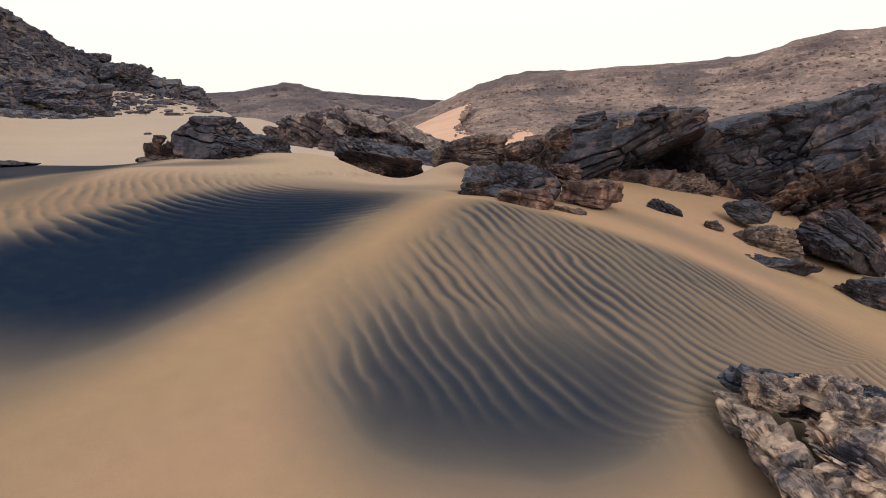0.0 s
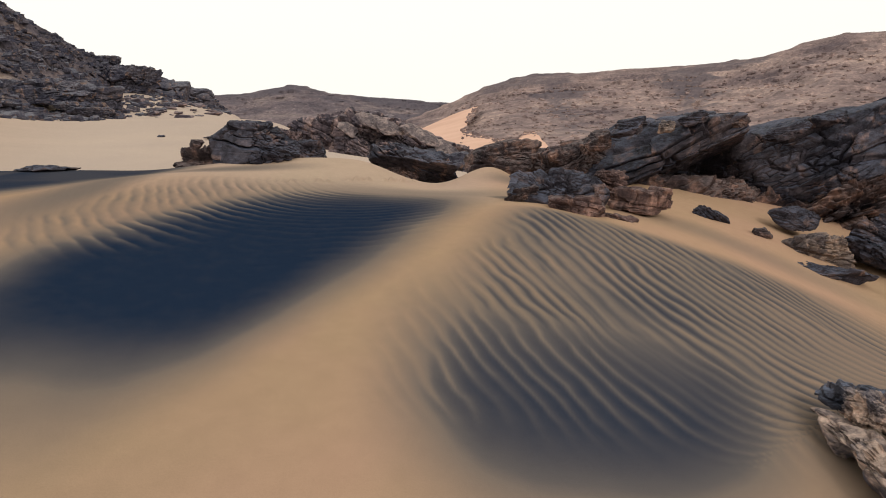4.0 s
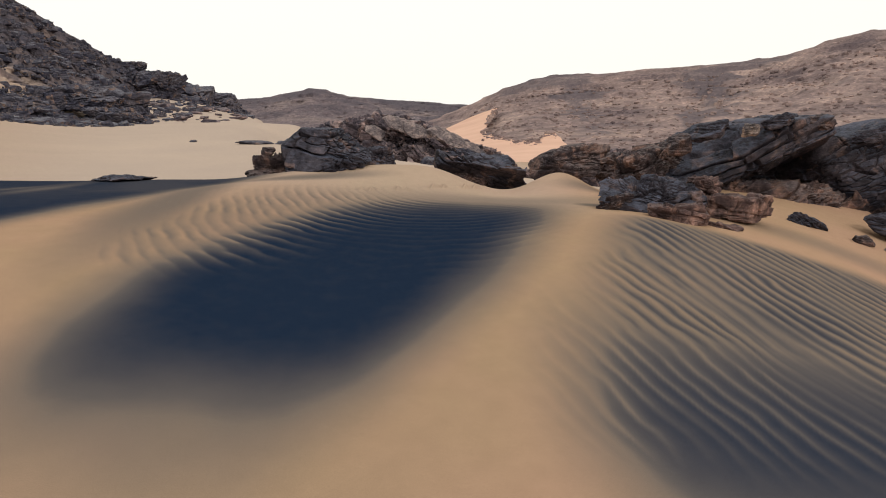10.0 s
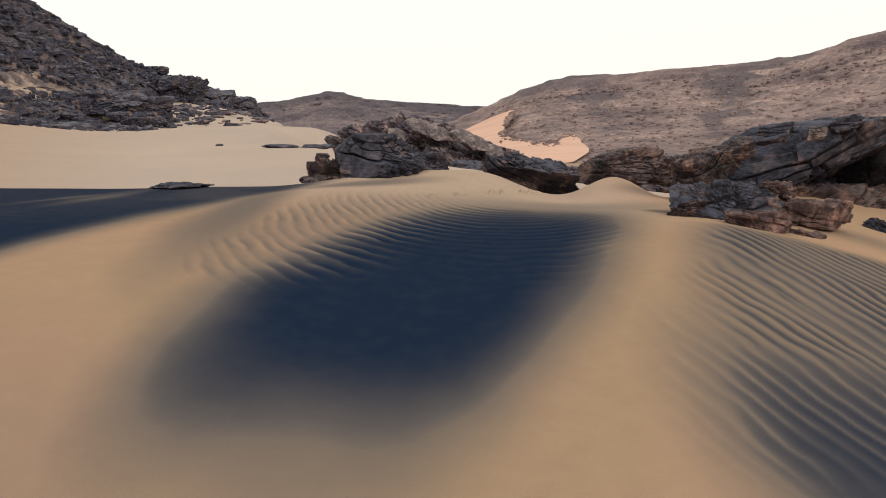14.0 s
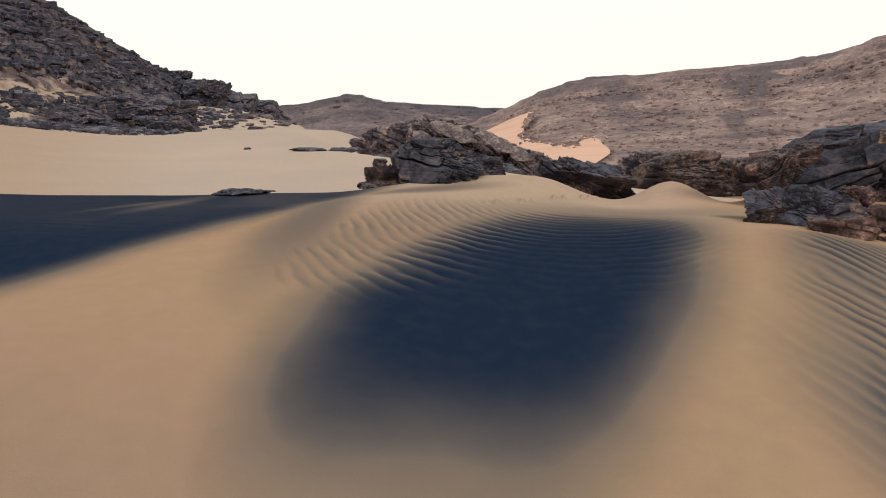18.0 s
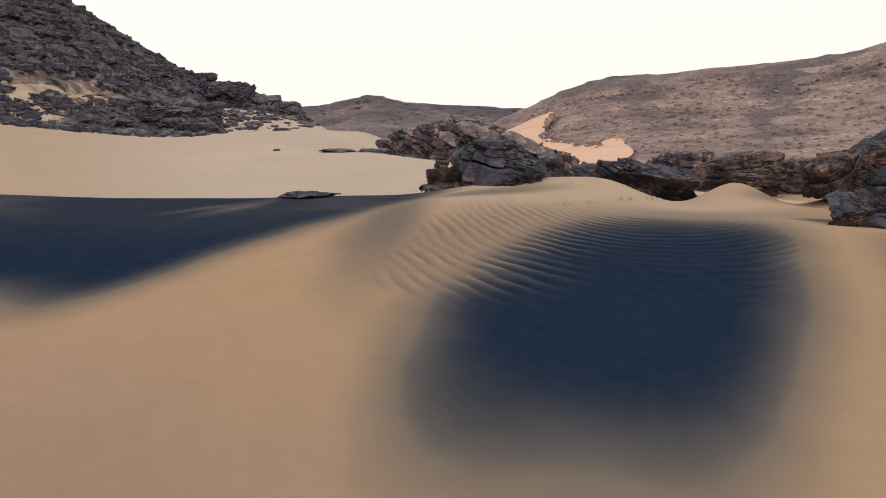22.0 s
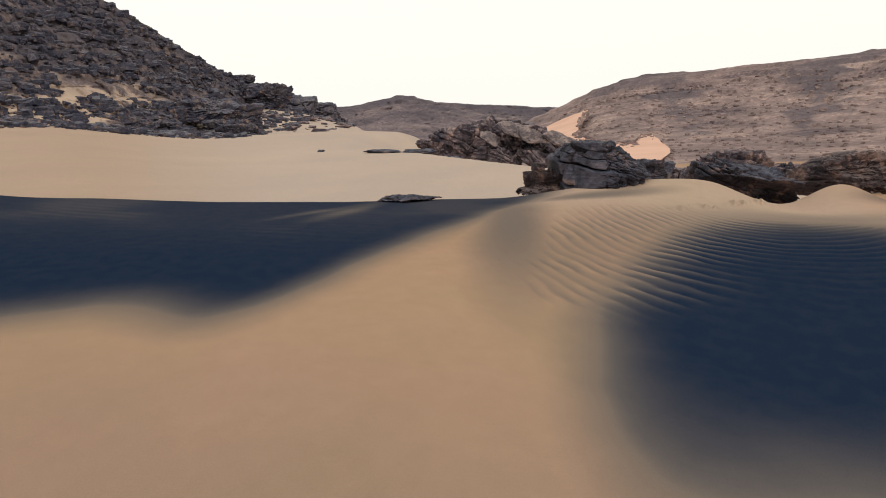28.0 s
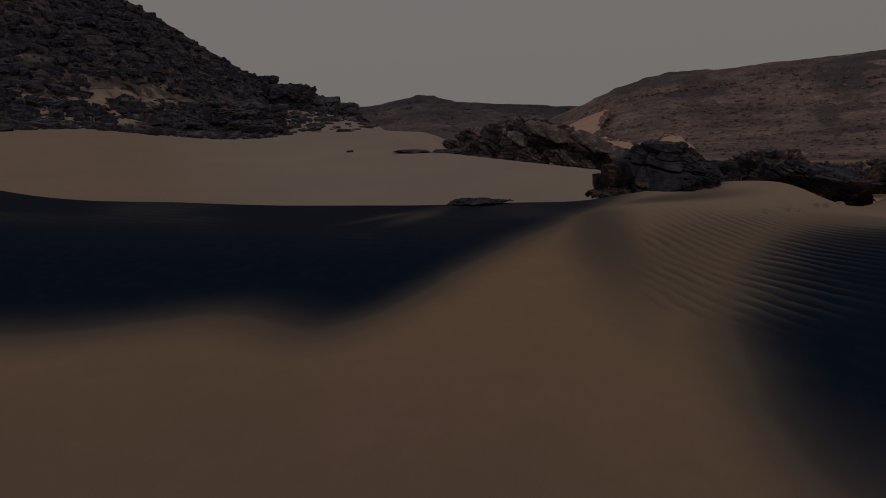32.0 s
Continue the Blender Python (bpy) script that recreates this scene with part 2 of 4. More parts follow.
# ---- the ground: one sheet, sand dunes near, a plain and a valley beyond ----
SWELLS = [
    [-0.025, -0.012, 0.12, 0.083, 0.122, 0.194, -0.047, 0.058],
    [0.057, 0.006, 0.132, 0.022, 0.015, 0.153, -0.099, 0.016],
    [-0.058, 0.017, 0.069, 0.085, 0.096, 0.285, -0.068, -0.219],
    [-0.204, 0.038, -0.164, 0.046, -0.181, 0.12, 0.156, -0.166],
    [-0.127, 0.0, -0.08, 0.334, -0.213, -0.112, 0.16, -0.04],
]
# small mounds and dips: x, y, height, width along x, width along y
MOUNDS = [
    (0.27, 5.9, 0.07, 0.35, 0.6), (-3.1, 7.0, 0.05, 0.5, 0.5), (-2.2, 3.7, -0.05, 0.7, 0.6), (-4.2, 4.6, 0.04, 0.4, 1.2),
]
CREST_X = (-14, -10, -8.5, -7, -5.6, -4.6, -3.9, -3.4, -2.9, -2.36, -1.54, -1.0, -0.5, 0.2, 0.8, 1.5, 4, 9)
CREST_Y = (7.3, 7.4, 7.5, 7.55, 7.65, 7.75, 8.0, 8.2, 8.55, 8.85, 9.2, 9.35, 9.6, 9.9, 9.7, 9.6, 9.6, 9.6)
CREST_LIFT = (-0.067, -0.067, 0.007, -0.035, -0.058, -0.058, -0.107, -0.041, -0.024, 0.053, 0.126, -0.081, -0.170, 0.206, -0.219, 0.000, 0.000, 0.000)


fine_x = np.linspace(-14, 9, 1151)
blur = np.exp(-((np.arange(-60, 61) * 0.02 / 0.2) ** 2) / 2)
blur /= blur.sum()


def eased(values):
    """A curve through the crest's values, rounded off."""
    return np.convolve(np.pad(np.interp(fine_x, CREST_X, values), 60, mode="edge"), blur, mode="valid")


CREST_LINE, CREST_RISE = eased(CREST_Y), eased(CREST_LIFT)


def dune_z(x, y):
    x, y = np.clip(x, -11, 6.5), np.clip(y, 0.8, 10.5)
    z = -0.59 - 0.096 * x + 0.142 * y
    for row, cy in zip(SWELLS, np.linspace(2.2, 9.7, 5)):
        for h, cx in zip(row, np.linspace(-9, 5, 8)):
            z = z + h * np.exp(-((x - cx) ** 2 + (y - cy) ** 2) / (2 * 1.9**2))
    for cx, cy, h, sx, sy in MOUNDS:
        z = z + h * np.exp(-(((x - cx) / sx) ** 2 + ((y - cy) / sy) ** 2) / 2)
    return z


def plain_z(x, y):
    bearing, r = np.degrees(np.arctan2(-x - 2, np.maximum(y, 0.1))), np.hypot(x + 2, y)
    left = -0.2 + 0.6 * smooth(9, 20, bearing) * smooth(30, 75, r) + 2.0 * smooth(26, 43, bearing) * smooth(12, 66, r)
    left = left + 2.2 * smooth(82, 130, r) * smooth(16.5, 21.5, bearing) + 2.0 * smooth(92, 140, r) * smooth(19, 25, bearing) * (1 - smooth(27, 33, bearing)) - 7 * smooth(82, 118, r) * (1 - smooth(14, 17, bearing)) - 25 * smooth(150, 320, r)
    left = left + 0.08 * np.sin(x * 0.16 + y * 0.07) * smooth(12, 25, y)
    right = -0.4 - 3.2 * smooth(12, 40, y) - 13 * smooth(45, 250, y)
    w = smooth(0, 12, y + 1.75 * x - 17.9) * smooth(-22, -13, x)
    return left * (1 - w) + right * w


def ground_z(x, y):
    crest = np.interp(x, fine_x, CREST_LINE)
    t = smooth(-0.05, 2.2, y - crest) ** 0.8
    near = dune_z(x, np.minimum(y, crest)) + np.interp(x, fine_x, CREST_RISE) * np.exp(-((np.minimum(y - crest, 0) / 0.9) ** 2))
    return near * (1 - t) + plain_z(x, y) * t


def blob(x, y, cx, cy, rx, ry, turn, soft):
    """1 inside a soft-edged ellipse, 0 outside."""
    c, s = math.cos(radians(turn)), math.sin(radians(turn))
    u, v = ((x - cx) * c + (y - cy) * s) / rx, (-(x - cx) * s + (y - cy) * c) / ry
    return 1 - smooth(1 - soft, 1 + soft, np.sqrt(u * u + v * v))


def wave(phase):
    """A ripple's height, 0 to 1, with a steeper lee side."""
    return 0.5 + 0.5 * np.sin(phase + 0.55 * np.sin(phase))


def sand_cover(x, y):
    """The ripples' height in metres, and the share of dense dark grains with painted shade."""
    p = pts(x, y)
    w1 = fbm(p * 1.3, 3, 5).reshape(x.shape)
    w2 = fbm(p * 4.0, 3, 9).reshape(x.shape)
    w3 = fbm(p * 0.9 + 40, 2, 21).reshape(x.shape)
    # right-hand slope: ripples run down it side by side and bend along its foot
    foot_r = 2.15 + 0.84 * np.log1p(np.exp((x - 0.25) * 5)) / 5
    v = np.maximum(y - foot_r, 0.03)
    w4 = fbm(pts(x * 2.6 + 0.7 * y, y * 0.8) + 7, 3, 15).reshape(x.shape)
    run = x + 0.24 * (y - 4.4) + 0.17 * np.log(v) + 0.06 * w1 + 0.055 * w4 + 0.028 * w2
    fork = smooth(0.42, 0.58, vnoise(pts(x * 1.9 + 0.5 * y, y * 0.9), 79).reshape(x.shape))
    ra = wave(2 * np.pi * run / 0.108)
    rb = wave(2 * np.pi * (run / 0.132 + 0.35))
    whole = smooth(0.2, 0.65, vnoise(pts(x * 5 + y, y * 3), 78).reshape(x.shape))
    fan = 0.55 + (ra * (1 - fork) + rb * fork - 0.55) * (0.5 + 0.5 * whole)
    left_edge = smooth(-0.12, 0.3, x + 0.66 - 0.36 * np.maximum(y - 3.9, 0) + 0.1 * w2)
    upper_edge = 1 - smooth(-0.2, 0.3, y - 6.1 + 0.3 * (x - 1.0) + 0.15 * w1)
    zone_r = blob(x, y, 1.3, 4.6, 2.75, 1.75, -36, 0.22) * left_edge * smooth(2.45, 3.0, y - 0.25 * x + 0.1 * w2) * upper_edge
    # hollow on the left: ripples run round it
    ring = np.hypot((x + 1.14 - 0.14 * (y - 8.87)) * 1.72, y - 8.87) + 0.09 * w1 + 0.04 * w2
    broken = smooth(0.3, 0.62, vnoise(pts(x * 1.7, y * 4.5), 77).reshape(x.shape))
    bowl = 0.55 + (wave(2 * np.pi * ring / 0.148) - 0.55) * (0.45 + 0.55 * broken)
    zone_l = blob(x, y, -2.1, 6.0, 2.3, 1.75, 52, 0.2) * smooth(3.9, 4.7, y + 0.3 * (x + 3) + 0.1 * w2) * (1 - smooth(-0.7, -0.1, x))
    # faint ripples farther left
    flat = wave(2 * np.pi * (y + 0.2 * x + 0.08 * w1 + 0.02 * w2) / 0.14)
    zone_f = blob(x, y, -7.5, 6.2, 3.4, 1.2, 0, 0.5)
    side_a = np.interp(y, (2.6, 3.3, 4.2, 5.3, 6.0, 6.8, 7.6), (-3.4, -3.36, -3.3, -2.98, -2.7, -2.38, -2.0))
    side_b = np.interp(y, (2.6, 3.3, 4.2, 5.3, 6.0, 6.8, 7.6), (-1.7, -1.44, -1.02, -0.64, -0.42, -0.14, 0.06))
    left_l = 1 - smooth(0.1, 1.1, x - side_a + 0.15 * w1)
    lift = 0.019 * zone_r * fan + 0.009 * zone_l * (0.45 + 0.55 * left_l) * bowl + 0.004 * zone_f * flat
    # small slumps down the foot of the crest's lee
    toe = np.interp(x, (-2.3, -1.75, -1.28, -0.8), (7.4, 7.86, 8.35, 9.4)) - y
    slump = smooth(-0.28, -0.05, toe) * (1 - smooth(0.0, 0.05, toe - 0.06 * w2)) * smooth(-2.4, -2.0, x) * (1 - smooth(-1.0, -0.8, x))
    lift = lift + 0.055 * slump * wave(2 * np.pi * (x + 0.04 * w2) / 0.13) * smooth(0.3, 0.6, vnoise(pts(x * 6, y * 3), 83).reshape(x.shape))
    # dark grains in deep pools and the troughs of the ripples, with some shade painted in
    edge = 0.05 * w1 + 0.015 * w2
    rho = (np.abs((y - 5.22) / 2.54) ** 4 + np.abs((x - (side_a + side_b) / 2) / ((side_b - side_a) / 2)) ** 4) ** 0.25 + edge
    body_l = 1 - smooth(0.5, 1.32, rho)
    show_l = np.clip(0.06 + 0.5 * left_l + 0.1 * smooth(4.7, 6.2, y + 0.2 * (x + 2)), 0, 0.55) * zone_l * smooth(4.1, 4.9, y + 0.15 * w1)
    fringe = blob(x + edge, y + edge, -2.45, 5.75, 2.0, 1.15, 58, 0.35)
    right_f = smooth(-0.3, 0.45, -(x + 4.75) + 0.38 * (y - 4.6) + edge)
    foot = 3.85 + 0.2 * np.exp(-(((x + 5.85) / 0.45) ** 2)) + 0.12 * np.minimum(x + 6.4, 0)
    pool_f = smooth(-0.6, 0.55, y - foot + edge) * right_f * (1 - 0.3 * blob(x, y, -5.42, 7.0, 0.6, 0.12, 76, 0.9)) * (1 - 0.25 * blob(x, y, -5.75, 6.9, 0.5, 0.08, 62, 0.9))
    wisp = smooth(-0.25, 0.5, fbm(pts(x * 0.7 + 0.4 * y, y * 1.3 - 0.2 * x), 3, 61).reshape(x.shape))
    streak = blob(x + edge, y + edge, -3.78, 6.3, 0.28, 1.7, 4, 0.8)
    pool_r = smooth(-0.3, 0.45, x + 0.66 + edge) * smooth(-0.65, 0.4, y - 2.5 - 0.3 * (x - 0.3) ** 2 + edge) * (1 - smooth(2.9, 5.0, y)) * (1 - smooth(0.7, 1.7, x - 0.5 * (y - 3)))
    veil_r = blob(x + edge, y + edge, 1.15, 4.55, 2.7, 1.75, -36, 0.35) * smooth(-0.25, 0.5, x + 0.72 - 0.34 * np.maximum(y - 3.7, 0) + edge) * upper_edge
    grains_and_shade = np.maximum.reduce([
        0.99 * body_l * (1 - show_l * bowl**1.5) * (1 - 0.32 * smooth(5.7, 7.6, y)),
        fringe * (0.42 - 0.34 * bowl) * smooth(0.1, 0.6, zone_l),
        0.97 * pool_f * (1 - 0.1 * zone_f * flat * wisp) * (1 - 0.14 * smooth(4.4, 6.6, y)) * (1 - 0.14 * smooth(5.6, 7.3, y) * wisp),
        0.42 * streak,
        # shade of the small hollow band along the crest, painted dark
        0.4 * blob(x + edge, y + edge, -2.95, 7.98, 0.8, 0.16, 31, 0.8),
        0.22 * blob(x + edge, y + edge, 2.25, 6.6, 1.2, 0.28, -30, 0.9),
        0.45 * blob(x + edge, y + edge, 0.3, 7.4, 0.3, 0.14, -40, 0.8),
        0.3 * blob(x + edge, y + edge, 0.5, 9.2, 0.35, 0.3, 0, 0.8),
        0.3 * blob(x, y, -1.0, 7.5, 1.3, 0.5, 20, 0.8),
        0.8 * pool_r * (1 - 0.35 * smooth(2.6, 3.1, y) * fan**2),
        # faint darkening over the near left sand
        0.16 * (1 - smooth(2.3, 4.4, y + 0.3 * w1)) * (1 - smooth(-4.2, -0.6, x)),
        # grey grains, with the ripples' lee shading painted into crests and troughs
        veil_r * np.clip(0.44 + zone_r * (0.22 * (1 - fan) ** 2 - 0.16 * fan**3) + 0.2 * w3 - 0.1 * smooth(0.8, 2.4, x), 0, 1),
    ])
    return lift, np.where(y > np.interp(x, CREST_X, CREST_Y) + 0.6, 0, grains_and_shade)


def ladder(dense_lo, dense_hi, step, lo, hi, growth):
    """Coordinates: even between dense_lo and dense_hi, ever wider apart outside."""
    mid = np.arange(dense_lo, dense_hi + step / 2, step)
    out = [list(mid)]
    for start, end, sign in ((mid[0], lo, -1), (mid[-1], hi, 1)):
        side, d, at = [], step, start
        while (at - end) * sign < 0:
            d *= growth
            at += sign * d
            side.append(at)
        out.append(side)
    return np.array(out[1][::-1] + out[0] + out[2])


gx = ladder(-4.6, 3.2, 0.014, -2500, 2500, 1.04)
gy = ladder(2.1, 9.6, 0.02, -1200, 3200, 1.06)
GX, GY = np.meshgrid(gx, gy)
lift, grains_and_shade = sand_cover(GX, GY)
GZ = ground_z(GX, GY) + lift + 0.006 * fbm(pts(GX, GY) * 0.9, 3, 33).reshape(GX.shape)
pale = smooth(0.3, 3.0, GY - np.interp(GX, CREST_X, CREST_Y)) * smooth(-2, 14, 12 - GX)
# the plain grows duller towards the crag
pale = pale * (1 - 0.75 * smooth(22, 44, np.degrees(np.arctan2(-GX - 3, np.maximum(GY, 0.1)))) * smooth(9, 14, GY))
# the sand of the crest is cleaner and paler
pale = np.maximum(pale, 0.5 * smooth(5.6, 8.0, GY) * (1 - smooth(-0.4, 0.8, GX)))
ground = new("ground", mesh_of("ground", pts(GX, GY, GZ), grid_faces(len(gx), len(gy)), SAND, True, (("grains_and_shade", grains_and_shade), ("pale", pale))))
tagged(ground, "pale tan rippled sand with dark mineral streaks and painted shade in its hollows", "sand", kind="structure")

# ---- far hills, laid out by bearing and slope from a point near the path ----
EYE = np.array([-2.0, 0.3, 1.7])


def slope_mesh(name, mat, bearings, base, top, r_base, r_top, nb, nh, rough, step, seed, back=1.25, block=4.0, stains=()):
    """A hillside: for each bearing (degrees), from base to crest (rise over run), with ledges, blocks and gullies, and a back slope."""
    b = np.linspace(bearings[0], bearings[-1], nb)
    lo, hi = np.interp(b, bearings, base), np.interp(b, bearings, top)
    s = np.concatenate([np.linspace(0, 1, nh), 1 + np.linspace(0.04, 1, 14)])
    B, S = np.meshgrid(b, s)
    rb, rt = np.interp(B, bearings, r_base), np.interp(B, bearings, r_top)
    u = np.minimum(S, 1)
    R = rb + (rt - rb) * u + (back - 1) * rt * np.maximum(S - 1, 0)
    E = np.interp(B, b, lo) * (1 - u) + np.interp(B, b, hi) * u
    Z = EYE[2] + E * R
    Z = np.where(S > 1, EYE[2] + np.interp(B, b, hi) * rt - (np.interp(B, b, hi) - np.interp(B, b, lo)) * rt * np.maximum(S - 1, 0) ** 1.3, Z)
    X, Y = EYE[0] + R * np.sin(np.radians(B)), EYE[1] + R * np.cos(np.radians(B))
    p = pts(X, Y, Z)
    reach = np.minimum(R / rt, 1) ** 1.5
    g = fbm(p * np.array([1, 1, 0.6]) / (8 * rough), 5, seed).reshape(B.shape)
    k = fbm(p / (2.2 * rough), 4, seed + 7).reshape(B.shape)
    led = (Z + 1.5 * rough * g) / step
    ledge = step * (np.floor(led) + smooth(0.15, 0.6, led - np.floor(led))) - 1.5 * rough * g
    inside = np.minimum(smooth(0, 0.12, u), 1 - 0.6 * smooth(0.9, 1.0, u)) * reach
    amount = inside * (0.35 + 0.65 * vnoise(p / (14 * rough), seed + 3).reshape(B.shape))
    push = rough * (1.3 * g + 0.5 * k) * inside
    for size, share in ((block, 0.55), (block * 0.4, 0.45)):
        f1, f2, idn, _ = cells(p / (size * np.array([1.5, 1.5, 0.7])) + 0.3 * g.ravel()[:, None], seed + 20)
        stone = (idn - 0.4 - 0.5 * np.exp(-(((f2 - f1) / 0.12) ** 2))).reshape(B.shape)
        push = push - size * share * stone * inside
    Z = Z + (ledge - Z) * 0.75 * amount + rough * (0.9 * g + 0.35 * k) * inside - 0.15 * push * inside
    X, Y = X + push * np.sin(np.radians(B)), Y + push * np.cos(np.radians(B))
    stain = np.zeros_like(B)
    for at, up, wide, tall in stains:
        patch = np.exp(-(((B - at + 3 * (u - up)) / wide) ** 2) - ((u - up) / tall) ** 2)
        stain = np.maximum(stain, smooth(0.3, 0.7, patch + 0.75 * g + 0.5 * k))
    return mesh_of(name, pts(X, Y, Z), grid_faces(len(b), len(s)), mat, True, (("stain", stain), ("foot", 1 - smooth(0.28, 0.5, u + 0.25 * g)))), (B, X, Y, Z)


hill_b = (-6, -3.7, 0, 3.1, 5.6, 7.4, 14.6, 18.8, 24.3, 26.6, 29.4, 32.3, 40, 55, 75)
hill_top = (-0.06, -0.02, 0.0045, 0.029, 0.0422, 0.046, 0.0525, 0.0558, 0.0644, 0.0785, 0.0919, 0.0917, 0.1, 0.12, 0.1)
me, hill_grid = slope_mesh("hill", HILL, hill_b, [-0.09] * 15, hill_top, [75] * 15, [640, 640, 620, 600, 600, 600, 590, 580, 560, 560, 560, 560, 520, 480, 450], 760, 160, 5.0, 7.0, 3, 1.25, 7.0, ((9.4, 0.75, 2.2, 0.28), (19, 0.8, 2.2, 0.25), (18, 0.5, 1.0, 0.2), (6.2, 0.95, 4, 0.08), (21, 0.97, 4, 0.06)))
hill = tagged(new("hill", me), "long brown rocky hill with ledges and scree", "hill", kind="structure")
far_b = (-40, -24, -20, -17.3, -15.6, -12.9, -11.6, -10.2, -6.6, -2, 0.4, 4, 10)
far_top = (0.012, 0.012, 0.014, 0.0163, 0.0218, 0.0306, 0.0284, 0.0223, 0.0146, 0.0084, 0.0068, 0.006, 0.006)
me, _ = slope_mesh("distant_hill", HILL_FAR, far_b, [-0.05] * 13, far_top, [700] * 13, [1250] * 13, 420, 90, 8.0, 11.0, 11, 1.25, 18.0, ((-3, 0.92, 8, 0.3), (-14, 0.97, 3, 0.12)))
tagged(new("distant_hill", me), "distant grey-brown flat-topped hill with a knoll", "hill", kind="structure")

# red dune banked against the hill: a wedge of sand, cut into by a spur of scree
def drift_patch(bearings, low, high, n):
    """A strip of sand lying on the hillside between two edges."""
    db = np.linspace(bearings[0][0], bearings[0][1], n)
    lo, hi = np.interp(db, *low), np.interp(db, *high)
    lo = lo + 0.004 * fbm(pts(db * 7, db * 0 + 4), 5, 8, 0.7) * smooth(1.3, 1.7, db) * (1 - smooth(2.5, 2.62, db))
    wob = 0.0034 * fbm(pts(db * 3.4, db * 0), 6, 2, 0.7)
    DB, DS = np.meshgrid(db, np.linspace(0, 1, 24))
    DE = np.interp(DB, db, lo) * (1 - DS) + np.interp(DB, db, hi + wob * smooth(1.2, 2.5, db)) * DS
    DU = (DE + 0.09) / (np.interp(DB, hill_b, hill_top) + 0.09)
    DR = (75 + (600 - 75) * DU) * 0.88
    return pts(EYE[0] + DR * np.sin(np.radians(DB)), EYE[1] + DR * np.cos(np.radians(DB)), EYE[2] + DE * DR), grid_faces(n, 24)


WEDGE_EDGE = ((-2, 0.5, 1.36, 1.9, 2.62), (-0.0335, -0.0565, -0.06, -0.02, 0.0015))
FOOT_EDGE = ((1.3, 2.9, 4.3, 6.2, 6.8, 7.5, 8.8), (-0.031, -0.0389, -0.0447, -0.0447, -0.0337, -0.0345, -0.054))
wedge_v, wedge_f = drift_patch([(-2.0, 2.62)], WEDGE_EDGE, ((-2, 0.5, 2.62), (-0.03, -0.0102, 0.0032)), 90)
foot_v, foot_f = drift_patch([(1.3, 8.8)], ((1.3, 5, 7.6, 8.8), (-0.062, -0.078, -0.074, -0.06)), FOOT_EDGE, 110)
red = mesh_of("red_dune", np.concatenate([wedge_v, foot_v]), np.concatenate([wedge_f, foot_f + len(wedge_v)]), m_red)
tagged(new("red_dune", red), "orange-red sand drift banked against the rocky hill", "dune", kind="structure")

# crag: a slope of dark blocks on the left
crag_b = (-75, -60, -46.6, -41, -35.1, -32.2, -29.6, -26.8, -25.5, -22.5, -18.5, -16.0)
crag_top = (0.3, 0.29, 0.2509, 0.2097, 0.1581, 0.1286, 0.097, 0.0672, 0.06, 0.0407, 0.0177, -0.04)
crag_base = (-0.01, -0.01, -0.012, -0.018, -0.027, -0.034, -0.042, -0.046, -0.044, -0.042, -0.044, -0.046)
crag_r0 = (60, 62, 68, 72, 76, 80, 84, 90, 98, 120, 155, 178)
crag_r1 = (100, 102, 108, 112, 116, 120, 124, 130, 136, 152, 178, 192)
me, crag_grid = slope_mesh("crag", CRAG, crag_b, crag_base, crag_top, crag_r0, crag_r1, 760, 170, 1.0, 1.7, 17, 1.25, 2.6)
crag = tagged(new("crag", me), "steep dark crag of broken rock blocks above pale sand", "crag", kind="structure")

# ---- rocks ----
BALLS = {}


def ball(detail):
    if detail not in BALLS:
        bm = bmesh.new()
        bmesh.ops.create_icosphere(bm, subdivisions=detail, radius=1)
        BALLS[detail] = (np.array([v.co[:] for v in bm.verts]), np.array([[v.index for v in f.verts] for f in bm.faces]))
        bm.free()
    return BALLS[detail]


